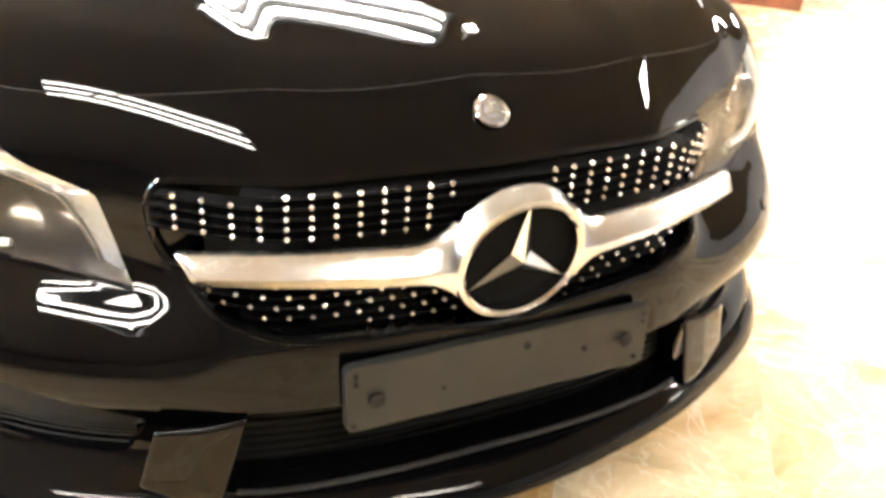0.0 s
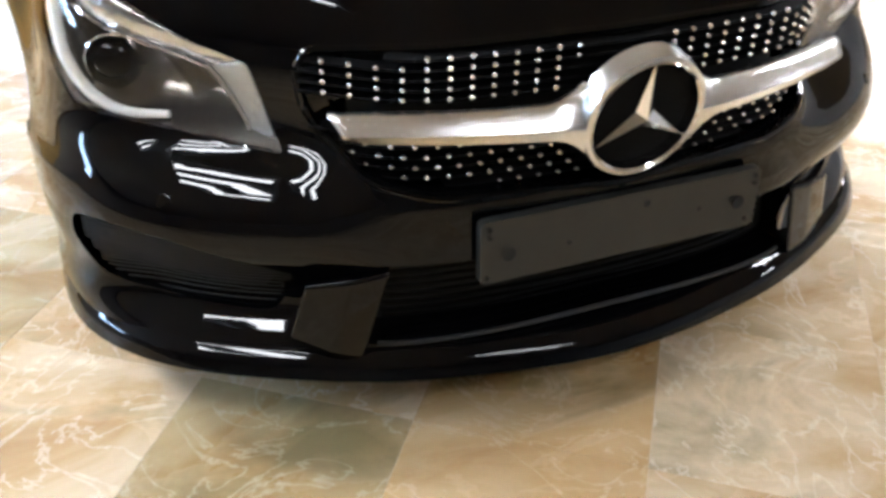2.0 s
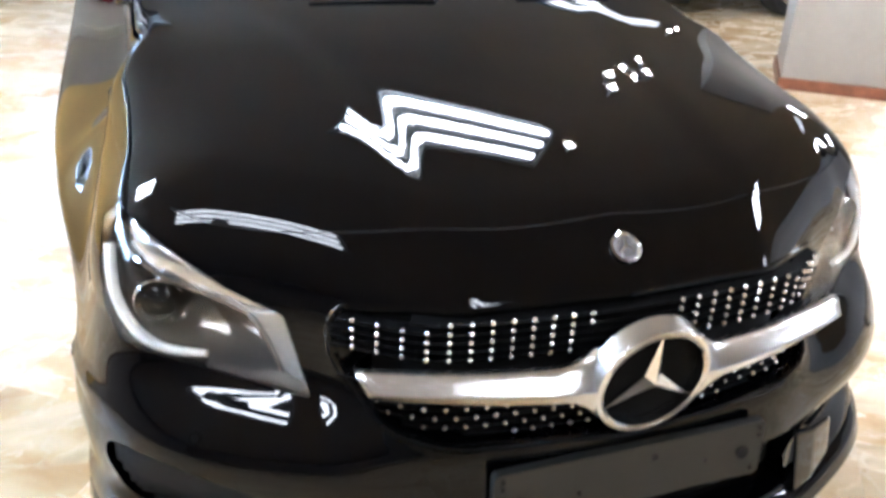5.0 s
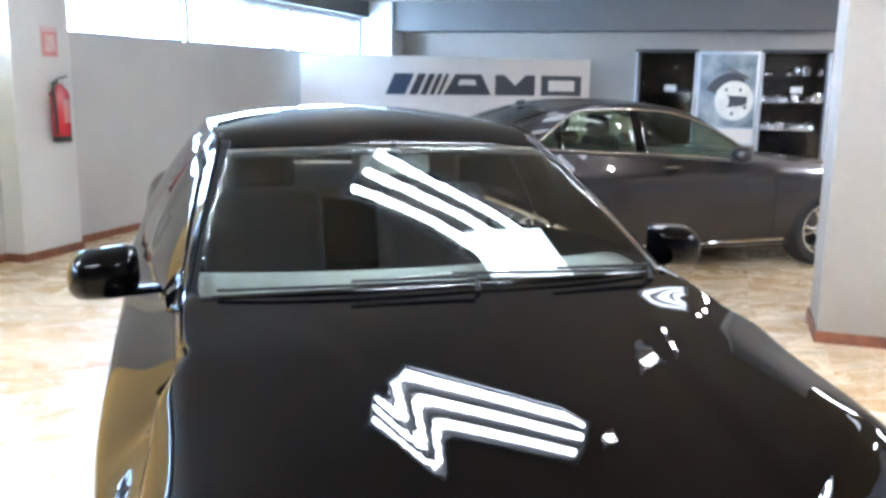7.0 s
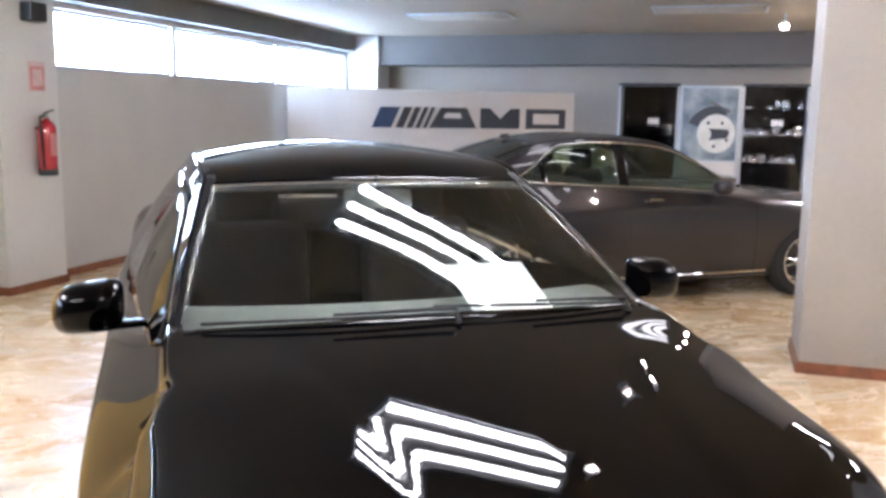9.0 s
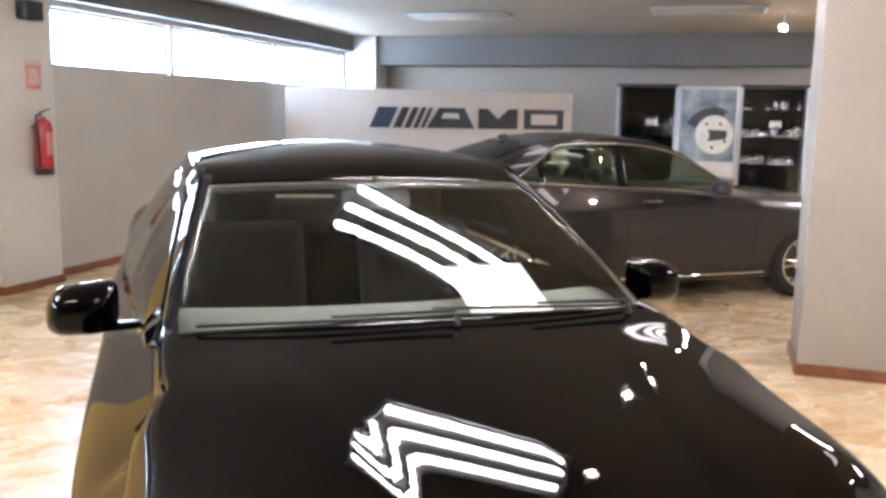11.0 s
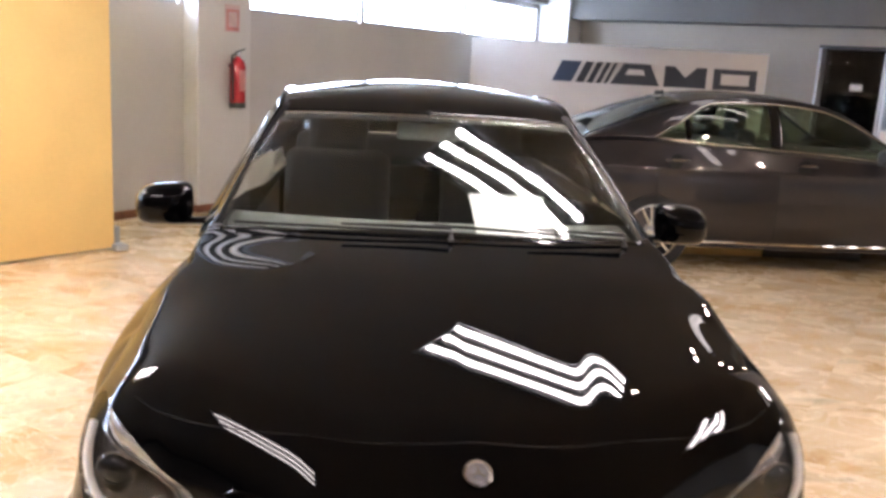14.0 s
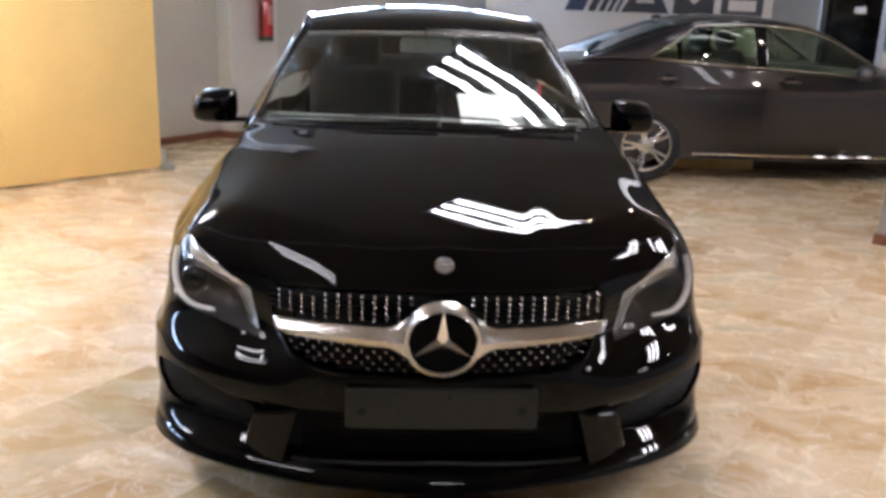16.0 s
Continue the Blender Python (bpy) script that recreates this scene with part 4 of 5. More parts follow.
# small round badge on the bonnet nose
bd = new("bonnet_badge")
bd.parent = car
pb = front(0.006, 0.804)
bd.matrix_basis = Matrix.Translation(pb) @ pose(0, 0, 0, -52)
part("rim", lathe([(0.0, -0.001), (0.028, -0.001), (0.0285, -0.005), (0.0255, -0.007), (0.0225, -0.004), (0, -0.004)], 32, "y"), CHROME, bd, "chrome badge rim")
part("face", lathe([(0.0, -0.0050), (0.0225, -0.0042), (0.0225, -0.003)], 28, "y"), BADGE_DARK, bd, "dark enamel badge ring")
bs = lathe([(0.0145, -0.0050), (0.0150, -0.0062), (0.0165, -0.0062), (0.0170, -0.0050)], 28, "y")
for k in range(3):
    a = math.pi / 2 + k * 2 * math.pi / 3
    tube([(0, -0.0068, 0), (0.0155 * math.cos(a), -0.0056, 0.0155 * math.sin(a))], lambda t: 0.0042 - 0.003 * t, 6, bs)
for k in range(16):
    a = 2 * math.pi * k / 16
    tube([(0.0185 * math.cos(a), -0.0050, 0.0185 * math.sin(a)), (0.0212 * math.cos(a + 0.1), -0.0046, 0.0212 * math.sin(a + 0.1))], 0.0012, 5, bs)
part("relief", bs, SATIN, bd, "raised silver star and leaf ring")

# number plate holder, blank
pl = new("plate_holder")
pl.parent = car
pl.matrix_basis = pose(0.004, -0.022, 0.425, -4)
tagged(pl, "blank dark grey number plate holder")


def bend(bm, k=0.16):
    for q in bm.verts:
        q.co.y += k * q.co.x ** 2 + 0.04 * math.sqrt(q.co.x ** 2 + 0.0004)
    return bm


hb = prism(rounded([(-0.272, -0.058), (0.272, -0.058), (0.272, 0.058), (-0.272, 0.058)], 0.012), -0.006, 0.012)
part("plate", bend(hb), PLATE_PLASTIC, pl)
for x, z, r in ((-0.225, -0.004, 0.011), (0.225, 0.0, 0.011), (0.02, 0.047, 0.006), (-0.258, 0.045, 0.004), (-0.258, 0.030, 0.004), (0.258, 0.045, 0.004), (0.258, 0.030, 0.004), (-0.12, 0.0, 0.004), (0.135, 0.01, 0.004), (-0.262, -0.045, 0.004), (0.25, -0.04, 0.004)):
    part("screw_hole", lathe([(0.0, 0.0), (r, 0.0), (r * 1.15, -0.0012), (r * 1.15, -0.0022), (r * 0.9, -0.0012), (0, -0.001)], 14, "y", (x, 0.16 * x * x + 0.04 * abs(x) - 0.006, z)), PIT, pl)

# lower intake: splitter lip, mesh, fins
li = new("lower_intake")
li.parent = car
nv, nf = sheet(lambda a, b: (-0.46 + 0.92 * a, front(-0.46 + 0.92 * a, 0.45).y + 0.075, 0.22 + 0.17 * b), 0, 1, 0, 1, 16, 2)
raw("backing", nv, nf, PIT, li)
for k in range(9):
    z = 0.25 + 0.016 * k
    part("slat", tube([(x / 20, front(x / 20, 0.45).y + 0.06, z) for x in range(-8, 9)], 0.003, 6), MESH_BLACK, li)
lipc = spline([(0, 0.0, -0.060), (0.12, 0.12, -0.050), (0.25, 0.25, -0.026), (0.45, 0.45, 0.030), (0.58, 0.60, 0.098), (0.70, 0.725, 0.170), (0.82, 0.83, 0.265), (0.92, 0.902, 0.39), (1, 0.925, 0.52)])
LIP = ((0.10, 0.236), (0.034, 0.228), (0.012, 0.212), (0.0, 0.188), (0.018, 0.176), (0.12, 0.172))


def lip_skin(u, b):
    a = abs(u)
    x, y = lipc(a)
    i = min(int(b * 5), 4)
    w = b * 5 - i
    d, z = (LIP[i][j] * (1 - w) + LIP[i + 1][j] * w for j in (0, 1))
    return (math.copysign(max(0, x - d * 0.25 * a), u), y + d, z - 0.01 * a)


panel("splitter", lip_skin, -1, 1, 0, 1, 60, 15, PAINT, li, "gloss black front splitter", 0.004, False)
part("sill", tube([front(x / 40, 0.247 - 0.012 * abs(x / 17), 0.001) for x in range(-17, 18)], 0.0045, 6), DARK_PLASTIC, li, "dull black sill of the lower intake")
for sx in (-1, 1):
    def fin_skin(u, w, sx=sx):
        x = (0.534 * (1 - u) + 0.405 * u) * (1 - w) + (0.566 * (1 - u) + 0.456 * u) * w
        z = (0.368 * (1 - u) + 0.394 * u) * (1 - w) + (0.258 * (1 - u) + 0.204 * u) * w
        fold = max(0.0, 1 - abs(u - 0.55) / 0.5)
        k = (z - 0.195) / 0.235
        y = front(sx * x, 0.43).y * k + front(sx * x, 0.195).y * (1 - k)
        return (sx * x, y - 0.004 - 0.006 * fold, z)
    panel("air_fin", fin_skin, 0, 1, 0, 1, 20, 12, PAINT, li, "gloss black air fin", 0.006, sx > 0)
    ib = filled(rounded(SIDE_INTAKE, 0.03) if sx > 0 else rounded(mirror(SIDE_INTAKE), 0.03), -0.07, 14, 6)
    part("side_backing", ib, PIT, li)
    for k in range(19):
        z = 0.270 + 0.0088 * k
        xs = [x / 100 for x in range(52, 90) if inside(SIDE_INTAKE, x / 100, z)]
        if len(xs) > 2:
            part("side_slat", tube([front(sx * x, z, -0.014) for x in xs], 0.0019, 5), INTAKE_RIB, li)

# windscreen, roof and pillars
screen_rail = spline([(0, 0.715, 1.325, 1.016), (0.18, 0.648, 1.672, 1.212), (0.36, 0.575, 2.03, 1.385)])
roof_rail = spline([(0.36, 0.575, 2.03, 1.385), (0.385, 0.578, 2.10, 1.408), (0.45, 0.578, 2.3, 1.432), (0.55, 0.574, 2.6, 1.440), (0.75, 0.555, 3.25, 1.385), (0.88, 0.56, 3.75, 1.26), (1, 0.60, 4.25, 1.09)])
screen_centre = spline([(0, 1.235, 1.036), (0.18, 1.592, 1.229), (0.36, 1.965, 1.402)])
roof_centre = spline([(0.36, 1.965, 1.402), (0.385, 2.035, 1.430), (0.45, 2.24, 1.470), (0.55, 2.55, 1.492), (0.75, 3.2, 1.452), (0.88, 3.75, 1.31), (1, 4.25, 1.11)])


def rail(t):
    return screen_rail(t) if t <= 0.36 else roof_rail(t)


def centre(t):
    return screen_centre(t) if t <= 0.36 else roof_centre(t)


belt = spline([(0, 0.765, 1.42, 0.985), (0.18, 0.79, 1.75, 0.990), (0.36, 0.81, 2.1, 0.998), (0.55, 0.82, 2.6, 1.008), (0.75, 0.81, 3.25, 1.025), (0.88, 0.77, 3.75, 1.04), (1, 0.70, 4.25, 1.06)])
CAB = cabin_patch(rail, centre, 2.0)
def glass_half(t):
    """Half width of the glass as a share of the rail's."""
    return 0.975 - 0.045 * max(t / 0.352, 0.0) ** 3


def GLASS(a, t):
    return CAB(a * glass_half(t), t)


ws = panel("windscreen", GLASS, -1, 1, 0.0, 0.338, 40, 30, WINDSHIELD, car, "green-tinted windscreen", 0.004, True)
ws.visible_shadow = False
panel("roof", CAB, -1, 1, 0.3395, 0.78, 30, 42, PAINT, car, "black roof panel", 0.004, False)
rw = panel("rear_window", CAB, -0.96, 0.96, 0.782, 0.99, 24, 14, REAR_GLASS, car, "dark tinted rear window", 0.004, True)
rw.visible_shadow = False


def flank(a, t):
    r, b = Vector(rail(t)), Vector(belt(t))
    p = r.lerp(b, a)
    return p + Vector((0.02 * math.sin(math.pi * a), 0, 0.0))


for sx in (-1, 1):
    def F(a, t, sx=sx):
        p = flank(a, t)
        return (sx * p.x, p.y, p.z)
    sw = panel("side_window", F, 0.14, 1.0, 0.06, 0.86, 10, 34, REAR_GLASS, car, "tinted side window", 0.004, sx < 0)
    sw.visible_shadow = False
    panel("roof_rail", F, -0.02, 0.14, 0.0, 1.0, 4, 50, PAINT, car, "", 0.02, sx < 0)
    panel("door_pillar", F, 0.10, 1.0, 0.47, 0.53, 8, 6, GLOSS_BLACK, car, "", 0.008, sx < 0)
    panel("rear_pillar", F, 0.10, 1.0, 0.86, 1.0, 8, 8, PAINT, car, "", 0.02, sx < 0)
    panel("quarter", F, 0.14, 1.0, 0.0, 0.06, 8, 4, PAINT, car, "", 0.01, sx < 0)

    def ap(a, t, sx=sx):
        p, q = Vector(CAB(glass_half(min(t, 0.352)) - 0.004, t)), Vector(rail(t))
        m = p.lerp(q, a)
        return (sx * m.x, m.y - 0.001 * math.sin(math.pi * a), m.z + 0.002 * math.sin(math.pi * a))
    panel("windscreen_pillar", ap, 0, 1.04, 0, 0.37, 6, 30, PILLAR_BLACK, car, "black windscreen pillar", 0.005, sx < 0)
# dark band round the windscreen glass
panel("screen_band", lambda a, t: tuple(Vector(CAB(a, t)) + Vector((0, 0.004, -0.006))), -0.94, 0.94, 0.318, 0.342, 30, 3, PIT, car, "", 0.004, True)
panel("screen_seal", lambda a, t: tuple(Vector(CAB(a, t)) + Vector((0, -0.003, 0.004))), -0.98, 0.98, -0.004, 0.014, 30, 3, GLOSS_BLACK, car, "black seal under the windscreen", 0.006, True)


# wipers
def wiper(x0, x1, t1):
    w = new("wiper")
    w.parent = car
    pts = [Vector(CAB(x0 + (x1 - x0) * k / 12, 0.012 + (t1 - 0.012) * k / 12)) + Vector((0, -0.02, 0.016)) for k in range(13)]
    part("blade", tube(pts, 0.0045, 6), RUBBER, w)
    part("arm", tube([pts[0] + Vector((0, -0.04, -0.015)), pts[0] + Vector((0, -0.015, 0.02)), pts[6] + Vector((0, -0.012, 0.014))], lambda t: 0.009 - 0.005 * t, 8), DARK_PLASTIC, w)


wiper(0.85, -0.02, 0.028)
wiper(0.05, -0.90, 0.02)

# mirrors
for sx in (-1, 1):
    mr = new("door_mirror")
    mr.parent = car
    mr.matrix_basis = pose(sx * 0.925, 1.66, 1.050)
    bm = bmesh.new()
    bmesh.ops.create_uvsphere(bm, u_segments=28, v_segments=18, radius=1)
    for q in bm.verts:
        x, y, z = q.co
        k = 1.0 if y < 0 else 0.3
        e = 0.60 if y < 0 else 0.55
        q.co = Vector((math.copysign(abs(x) ** e, x) * 0.098, y * 0.085 * k, math.copysign(abs(z) ** e, z) * 0.074 - 0.020 * sx * x * (1 if z > 0 else 0.3)))
    part("housing", bm, PAINT, mr, "gloss black mirror housing", True, 80)
    part("foot", box((0.15, 0.05, 0.022), (-sx * 0.105, 0.0, -0.056), 0.009, pose(0, 0, 0, 0, sx * 3)), PAINT, mr, "flat gloss black mirror foot")
    part("lower_shell", tube([(sx * 0.094, 0.0, -0.022), (sx * 0.060, -0.070, -0.024), (-sx * 0.03, -0.083, -0.024), (-sx * 0.085, -0.05, -0.024)], 0.004, 6), GLOSS_BLACK, mr, "slim dark seam of the mirror housing")
    part("mirror_glass", box((0.135, 0.004, 0.09), (0, 0.024, 0), 0.001), CHROME, mr, "mirror glass")

# cabin
cb = new("cabin")
cb.parent = car
tagged(cb, "dark cabin with dashboard, seats and steering wheel")
panel("dashboard", lambda a, b: (a * 0.70, 1.31 + 0.10 * a * a + 0.42 * b, 1.012 + 0.03 * math.sin(math.pi * min(b * 1.15, 1)) - 0.10 * max(0, b - 0.8) * 5 * 0.4), -1, 1, 0, 1, 24, 12, DASH, cb, "grey dashboard top", 0.02)
part("dash_front", box((1.38, 0.05, 0.34), (0, 1.72, 0.80), 0.02), CABIN, cb)
part("cabin_floor", box((1.40, 2.3, 0.03), (0, 2.6, 0.42)), CABIN, cb, "", False)
part("steering_wheel", tube([(0.36 + 0.18 * math.cos(a), 1.88 - 0.07 * math.sin(a), 0.93 + 0.17 * math.sin(a)) for a in [2 * math.pi * k / 32 for k in range(32)]], 0.015, 8, None, True), CABIN, cb)
for x in (-0.36, 0.36):
    part("seat_back", box((0.48, 0.16, 0.62), (x, 2.60, 0.86), 0.06, pose(0, 0, 0, -14), None, 4), SEAT, cb)
    part("seat_cushion", box((0.50, 0.52, 0.16), (x, 2.36, 0.56), 0.05, None, None, 4), SEAT, cb)
    part("headrest", box((0.27, 0.11, 0.20), (x, 2.70, 1.24), 0.045, pose(0, 0, 0, -10), None, 4), SEAT, cb)
part("rear_bench", box((1.25, 0.2, 0.62), (0, 3.55, 0.86), 0.06, pose(0, 0, 0, -20), None, 4), SEAT, cb)
for x in (-0.36, 0.36):
    part("rear_headrest", box((0.26, 0.10, 0.15), (x, 3.66, 1.20), 0.04, pose(0, 0, 0, -15), None, 4), SEAT, cb)
part("parcel_shelf", box((1.22, 0.55, 0.02), (0, 3.98, 1.07), 0.006), CABIN, cb)
panel("headliner", lambda a, t: tuple(Vector(CAB(a, t)) + Vector((0, 0, -0.035))), -0.96, 0.96, 0.375, 0.80, 24, 24, SEAT, cb, "dark roof lining", 0.012, False)
part("inner_mirror", box((0.24, 0.03, 0.065), (0, 1.93, 1.32), 0.014, pose(0, 0, 0, -12)), DASH, cb, "grey rear-view mirror back")
part("mirror_stem", tube([(0, 1.93, 1.34), (0, 1.95, 1.395)], 0.01), CABIN, cb)
part("door_lining", box((0.04, 2.3, 0.5), (-0.70, 2.6, 0.70), 0.01), CABIN, cb)
part("door_lining", box((0.04, 2.3, 0.5), (0.70, 2.6, 0.70), 0.01), CABIN, cb)
sheet_p = thing("paper_sheet", "white paper sheet leaning behind the windscreen of the black car", "paper", (0.262, 1.455, 1.085), 2)
part("sheet", box((0.26, 0.275, 0.002), (0, 0, 0), 0, pose(0, 0, 0, 23.5)), PAPER, sheet_p, "", False)

# shut lines on the bonnet, wings and doors
def seam(points, r=0.0022):
    part("shut_line", tube(points, r, 6), PIT, car)


for sx in (-1, 1):
    ln = spline([(0, 0.79, 0.60), (0.3, 0.80, 0.78), (0.6, 0.79, 1.0), (1, 0.765, 1.26)])
    seam([top(sx * ln(k / 30)[0], ln(k / 30)[1], -0.0012) for k in range(31)], 0.0014)
    ln2 = spline([(0, 0.0, 0.190), (0.4, 0.315, 0.218), (0.7, 0.57, 0.317), (1, 0.72, 0.425)])
    seam([top(sx * ln2(k / 30)[0], ln2(k / 30)[1], -0.0012) for k in range(31)], 0.0017)

# round parking sensors set flush in the bumper
for x, z in ((-0.725, 0.492), (0.725, 0.492)):
    hit = SKIN.ray_cast(Vector((x, -1.0, z)), Vector((0, 1, 0)))
    nrm = hit[1] if hit[1].y < 0 else -hit[1]
    bm = lathe([(0.0, 0.0012), (0.0085, 0.0012), (0.0095, 0.0), (0.0105, 0.0014), (0.0125, 0.0010), (0.0130, -0.004)], 24)
    bmesh.ops.transform(bm, matrix=Matrix.Translation(hit[0]) @ nrm.to_track_quat("Z", "Y").to_matrix().to_4x4(), verts=bm.verts)
    part("parking_sensor", bm, GLOSS_BLACK, car, "round black parking sensor")


# ===== the grey saloon =====
saloon = thing("grey_car", "dark grey metallic saloon with chrome window trim parked across the floor", "car", (5.85, 6.37, 0), 90.5)
S_OUT = [(0, 0, 0.0), (0.06, 0.30, 0.02), (0.12, 0.58, 0.09), (0.17, 0.76, 0.25), (0.21, 0.86, 0.48), (0.26, 0.905, 0.85), (0.35, 0.925, 1.4), (0.5, 0.927, 2.3),
         (0.65, 0.925, 3.2), (0.76, 0.91, 3.9), (0.83, 0.88, 4.35), (0.89, 0.80, 4.68), (0.94, 0.55, 4.82), (1.0, 0.0, 4.87)]
s_shoulder = spline([(0, 0.60), (0.15, 0.62), (0.26, 0.72), (0.36, 0.86), (0.43, 0.94), (0.5, 0.978), (0.6, 1.002), (0.68, 1.025), (0.75, 1.045), (0.83, 1.02), (0.9, 0.93), (1, 0.90)])
s_radius = spline([(0, 0.24), (0.15, 0.22), (0.26, 0.16), (0.45, 0.07), (0.75, 0.07), (0.85, 0.13), (1, 0.18)])
s_spine = spline([(0, 0.76), (0.25, 0.86), (0.8, 0.95), (1.5, 1.03), (2.2, 1.06), (3.0, 1.10), (3.8, 1.13), (4.3, 1.11), (4.87, 1.05)])


def s_flat(x, y):
    return s_spine(y) - 0.07 * (x / 0.75) ** 2.2


def s_tuck(s, z):
    side = ease(0.2, 0.3, s) * (1 - ease(0.86, 0.92, s))
    crease_line = 0.008 * math.exp(-((z - 0.80) / 0.04) ** 2)
    up = 0.056 * min(max((z - 0.845) / 0.075, 0.0), 3.0) + 0.03 * min(max((0.52 - z) / 0.28, 0.0), 1.0)
    return side * (up + 0.045 * ease(0.42, 0.2, z) + crease_line + 0.012 * math.sin(math.pi * min(max((z - 0.3) / 0.3, 0), 1)))


sv, sf = shell(S_OUT, s_shoulder, s_radius, s_flat, lambda s: 0.20, s_tuck, 4.87, 1.6, 3.9, 110, 40)
sbody = closed_body("body", sv, sf, GREY_PAINT, saloon, "dark grey metallic body")
swells = []
for sx in (-1, 1):
    for wy in (0.87, 3.744):
        swells.append(prism([(wy + 0.388 * math.cos(2 * math.pi * k / 48), 0.335 + 0.388 * math.sin(2 * math.pi * k / 48)) for k in range(48)], sx * 0.64, sx * 1.1, "x"))
cut(sbody, swells + [box((1.46, 2.0, 0.9), (0, 2.65, 0.85))])
for sx in (-1, 1):
    for wy in (0.87, 3.744):
        wheel(saloon, sx * 0.815, wy, 0.325, sx)
s_rail = spline([(0, 0.72, 1.52, 1.00), (0.18, 0.655, 1.87, 1.20), (0.36, 0.59, 2.25, 1.375), (0.55, 0.585, 2.85, 1.425), (0.72, 0.57, 3.4, 1.375), (0.86, 0.60, 3.85, 1.24), (1, 0.66, 4.35, 1.045)])
s_centre = spline([(0, 1.38, 1.02), (0.18, 1.77, 1.215), (0.36, 2.17, 1.40), (0.55, 2.82, 1.470), (0.72, 3.4, 1.425), (0.86, 3.85, 1.27), (1, 4.30, 1.07)])
s_belt = spline([(0, 0.80, 1.62, 0.965), (0.18, 0.825, 1.92, 0.975), (0.36, 0.815, 2.28, 0.997), (0.55, 0.802, 2.85, 1.022), (0.72, 0.787, 3.4, 1.05), (0.86, 0.762, 3.85, 1.078), (1, 0.73, 4.35, 1.07)])
S_CAB = cabin_patch(s_rail, s_centre)
panel("windscreen", S_CAB, -0.96, 0.96, 0.0, 0.355, 24, 16, WINDSHIELD, saloon, "clear windscreen", 0.004, True).visible_shadow = False
panel("roof", S_CAB, -1, 1, 0.352, 0.745, 24, 24, GREY_PAINT, saloon, "grey roof", 0.012, False)
panel("rear_window", S_CAB, -0.95, 0.95, 0.742, 0.99, 20, 12, REAR_GLASS, saloon, "tinted rear window", 0.004, False).visible_shadow = False
for sx in (-1, 1):
    def SF(a, t, sx=sx):
        p = Vector(s_rail(t)).lerp(Vector(s_belt(t)), a) + Vector((0.02 * math.sin(math.pi * a), 0, 0))
        return (sx * p.x, p.y, p.z)

    def out(a, t, d=0.006, sx=sx):
        p = SF(a, t)
        return Vector((p[0] + sx * d, p[1], p[2]))

    def edge(t):
        """Upper edge of the side glass, which drops in a curve to the belt at the rear."""
        return 0.09 if t < 0.68 else min(0.98, 0.09 + 0.89 * ((t - 0.68) / 0.155) ** 1.25)

    def pane(a, t, sx=sx):
        return SF(edge(t) + (0.98 - edge(t)) * a, t)
    for t0, t1 in ((0.085, 0.497), (0.528, 0.735), (0.75, 0.834)):
        panel("side_window", pane, 0, 1, t0, t1, 8, 14, DARK_GLASS, saloon, "tinted side window", 0.004, sx < 0).visible_shadow = False
    panel("roof_rail", SF, -0.02, 0.09, 0.0, 1.0, 4, 40, GREY_PAINT, saloon, "", 0.02, sx < 0)
    panel("door_pillar", SF, 0.08, 0.98, 0.497, 0.528, 8, 4, GLOSS_BLACK, saloon, "", 0.008, sx < 0)
    panel("window_bar", pane, 0, 1, 0.735, 0.75, 8, 3, GLOSS_BLACK, saloon, "", 0.008, sx < 0)
    panel("rear_pillar", lambda a, t, sx=sx: SF(0.06 + (max(edge(t), 0.091) + (0.04 if t > 0.834 else 0.0) - 0.06) * a, t), 0, 1, 0.66, 1.0, 8, 26, GREY_PAINT, saloon, "grey rear pillar", 0.012, sx < 0)
    panel("front_corner", SF, 0.06, 1.02, 0.0, 0.085, 8, 5, GREY_PAINT, saloon, "", 0.02, sx < 0)
    part("window_trim", tube([out(0.98, 0.04 + 0.785 * k / 30) for k in range(31)], 0.007, 6), SATIN, saloon, "satin chrome strip under the windows")
    part("window_trim", tube([out(edge(0.05 + 0.785 * k / 44), 0.05 + 0.785 * k / 44) for k in range(45)], 0.0075, 6), SATIN, saloon, "satin chrome strip round the windows")
    part("sill_trim", tube([(sx * (0.905 + 0.0), 1.30, 0.262), (sx * 0.918, 2.2, 0.258), (sx * 0.905, 3.32, 0.262)], 0.011, 6), CHROME, saloon, "chrome sill strip")
    for hy in (2.51, 3.60):
        h = new("door_handle")
        h.parent = saloon
        part("recess", lathe([(0, 0), (0.045, 0.002), (0.06, 0.0)], 20, "x", (sx * 0.918, hy + 0.01, 0.905)), PIT, h)
        part("grip", tube([(sx * 0.915, hy - 0.10, 0.915), (sx * 0.942, hy - 0.07, 0.918), (sx * 0.945, hy + 0.06, 0.918), (sx * 0.915, hy + 0.095, 0.915)], 0.011, 8), GREY_PAINT, h)
        part("grip_trim", tube([(sx * 0.952, hy - 0.06, 0.924), (sx * 0.953, hy + 0.06, 0.924)], 0.003, 6), CHROME, h)
    for yy in (1.40, 2.70, 3.72):
        part("shut_line", tube([(sx * (0.927 - s_tuck(0.5, z) - 0.0005), yy + 0.04 * math.sin((z - 0.25) * 2), z) for z in [0.25 + 0.06 * k for k in range(11)]], 0.003, 6), PIT, saloon)
    mr = new("door_mirror")
    mr.parent = saloon
    mr.matrix_basis = pose(sx * 0.98, 1.86, 1.02)
    bm = bmesh.new()
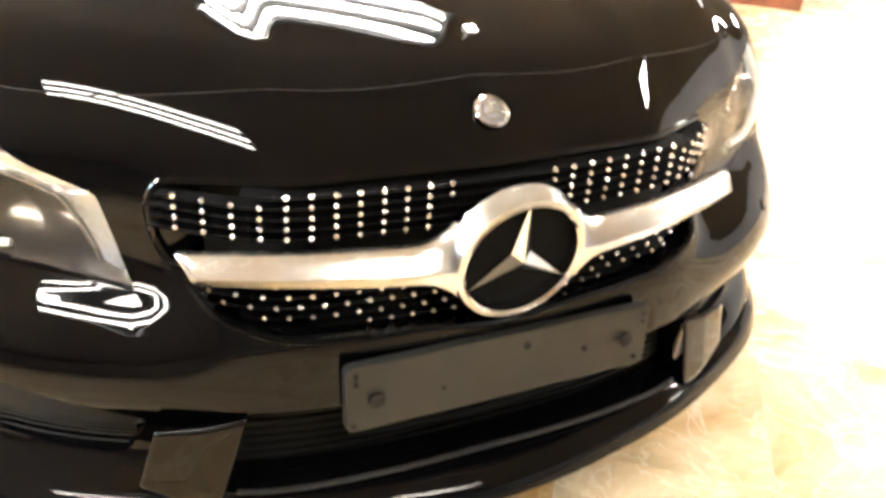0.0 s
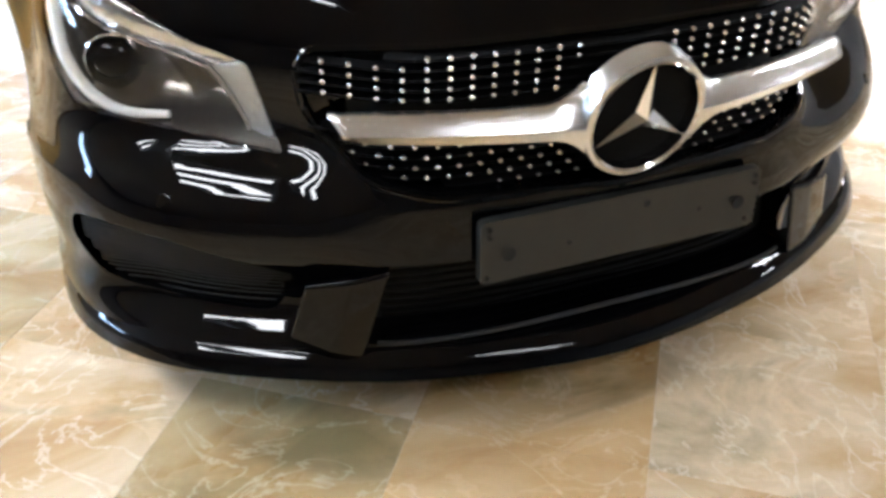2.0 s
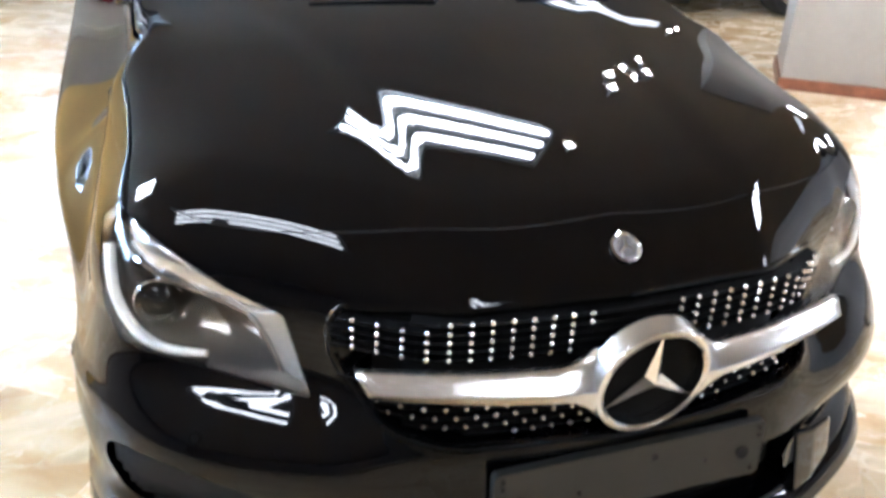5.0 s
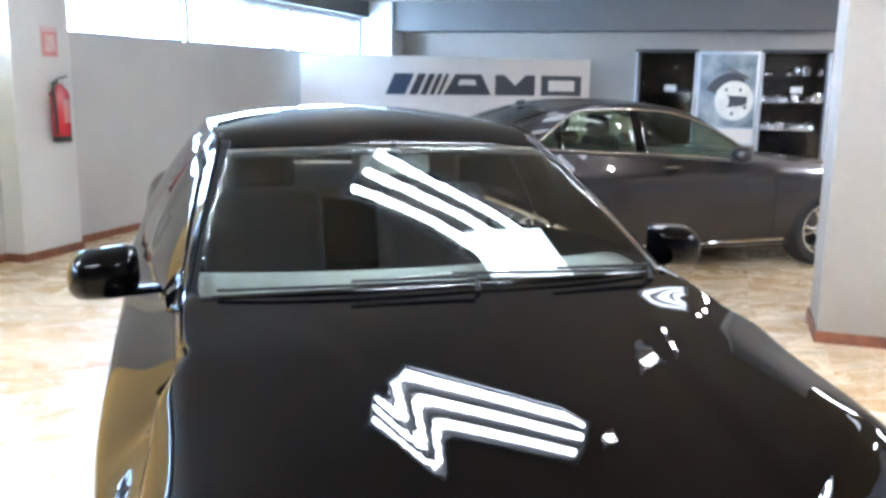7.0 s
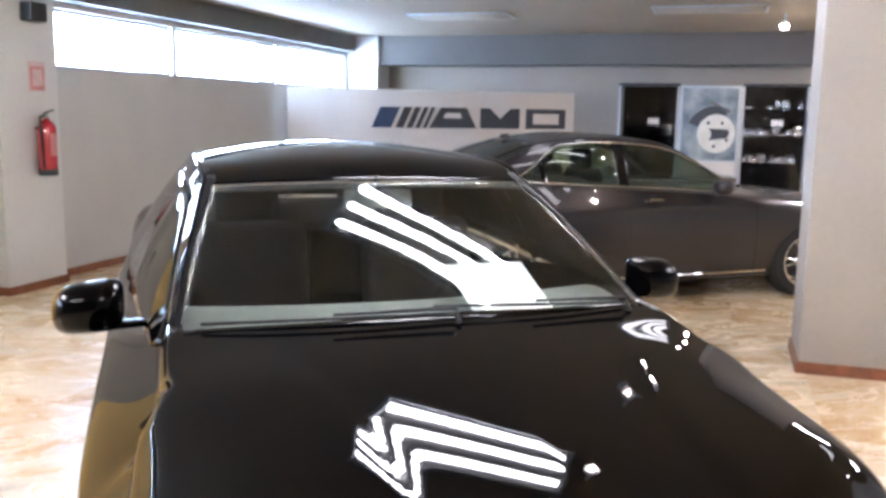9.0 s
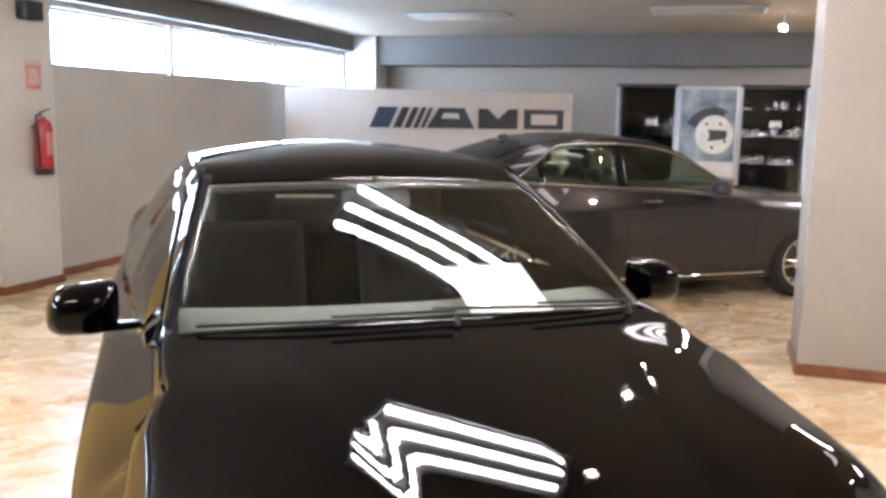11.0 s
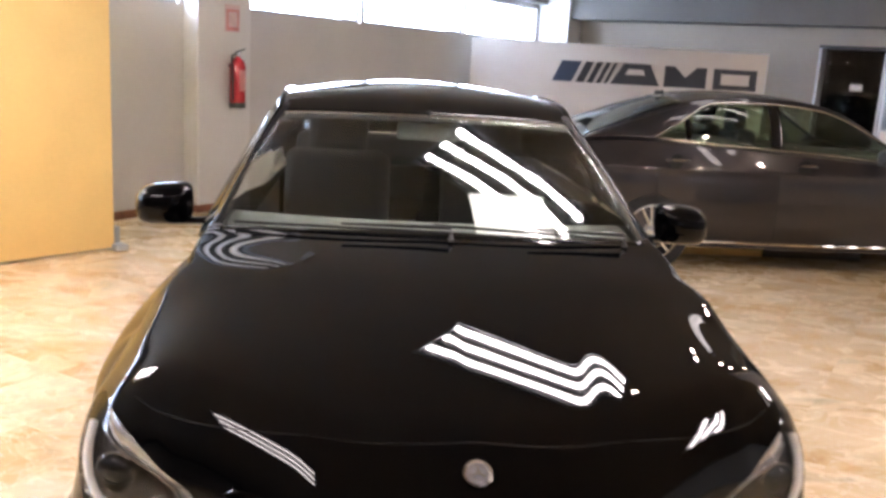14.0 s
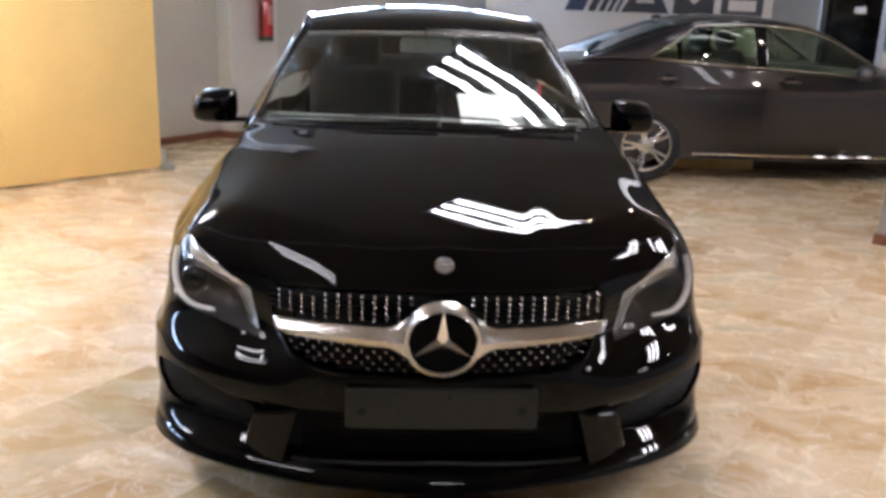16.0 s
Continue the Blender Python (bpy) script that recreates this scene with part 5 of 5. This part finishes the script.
    bmesh.ops.create_uvsphere(bm, u_segments=20, v_segments=14, radius=1)
    for q in bm.verts:
        x, y, z = q.co
        q.co = Vector((math.copysign(abs(x) ** 0.75, x) * 0.10, y * 0.08, math.copysign(abs(z) ** 0.75, z) * 0.07))
    part("housing", bm, GREY_PAINT, mr, "grey mirror housing", True, 80)
    part("foot", tube([(-sx * 0.05, 0, -0.05), (-sx * 0.14, -0.01, -0.06)], 0.022), DARK_PLASTIC, mr)
    part("seat_back", box((0.48, 0.16, 0.62), (sx * 0.37, 2.85, 0.86), 0.06, pose(0, 0, 0, -12), None, 4), SEAT, saloon)
    part("headrest", box((0.27, 0.11, 0.20), (sx * 0.37, 2.93, 1.24), 0.045, None, None, 4), SEAT, saloon)
part("dashboard", box((1.40, 0.45, 0.22), (0, 1.85, 0.90), 0.05), DASH, saloon)
part("rear_bench", box((1.25, 0.18, 0.62), (0, 3.70, 0.86), 0.06, pose(0, 0, 0, -18), None, 4), SEAT, saloon)
part("cabin_floor", box((1.44, 1.98, 0.03), (0, 2.65, 0.42)), CABIN, saloon, "", False)
fin = bmesh.new()
box((0.022, 0.09, 0.04), (0, 3.50, 1.425), 0.010, pose(0, 0, 0, -8), fin, 3)
part("roof_antenna", fin, DARK_PLASTIC, saloon, "dark shark-fin antenna")
for sx in (-1, 1):
    part("tail_light", lathe([(0, 0), (0.09, 0.01), (0.11, 0.03), (0, 0.05)], 20, "y", (sx * 0.72, 4.69, 0.80)), RED, saloon, "red tail light")

# low blocks added under the saloon, coloured like the reflection in the polished floor
for x0, x1, mt, lb in ((2.52, 3.415, YELLOW, "low yellow block added in place of a floor reflection beneath the saloon"), (3.425, 4.36, GREY_WALL, "low blue-grey block added in place of a floor reflection beneath the saloon")):
    t = thing("floor_reflection_block", lb, "board", ((x0 + x1) / 2, 6.32, 0), 0, "low boards")
    part("block", box((x1 - x0, 0.34, 0.10), (0, 0, 0.05), 0.006), mt, t)
# ===== floor tiles, last =====
def floor_tiles():
    fl = bpy.data.objects["floor"]
    s, g, q_start, p_start = 0.4475, 0.0010, 0.3035, 0.3625
    special = {(11, -14): FLOOR_OLIVE, (12, -13): FLOOR_OCHRE, (12, -14): FLOOR_OCHRE, (9, -13): FLOOR_OLIVE}
    meshes, rest_v, rest_f = {}, [], []
    tiles = []
    for i in range(-1, int(Q1 / s) + 1):
        for j in range(int(PA / s) - 1, int(PB / s) + 1):
            q, p = q_start + (i + 0.5) * s, p_start + (j + 0.5) * s
            w = ROOM @ Vector((q, p, 0))
            tiles.append((math.hypot(w.x + 0.3, w.y - 0.3), q, p, special.get((i, j), FLOOR_STONE)))
    tiles.sort(key=lambda t: t[:3])
    for k, (d, q, p, stone) in enumerate(tiles):
        if k < 300:
            if stone.name not in meshes:
                o = part("tile", box((s - g, s - g, 0.012), (0, 0, -0.006), 0.0005, seg=1), stone, fl, "", False)
                meshes[stone.name] = o.data
            else:
                o = new("tile", meshes[stone.name])
                o.parent = fl
            o.matrix_basis = pose(q, p, 0)
        else:
            b, h = len(rest_v), (s - g) / 2
            rest_v += [(q - h, p - h, 0), (q + h, p - h, 0), (q + h, p + h, 0), (q - h, p + h, 0)]
            rest_v += [(a, c, -0.012) for a, c, _ in rest_v[b:b + 4]]
            rest_f += [(b, b + 1, b + 2, b + 3)] + [(b + a, b + 4 + a, b + 4 + (a + 1) % 4, b + (a + 1) % 4) for a in range(4)]
    tagged(raw("tiles_far", rest_v, rest_f, FLOOR_STONE, fl, "", False), kind="stuff")


floor_tiles()
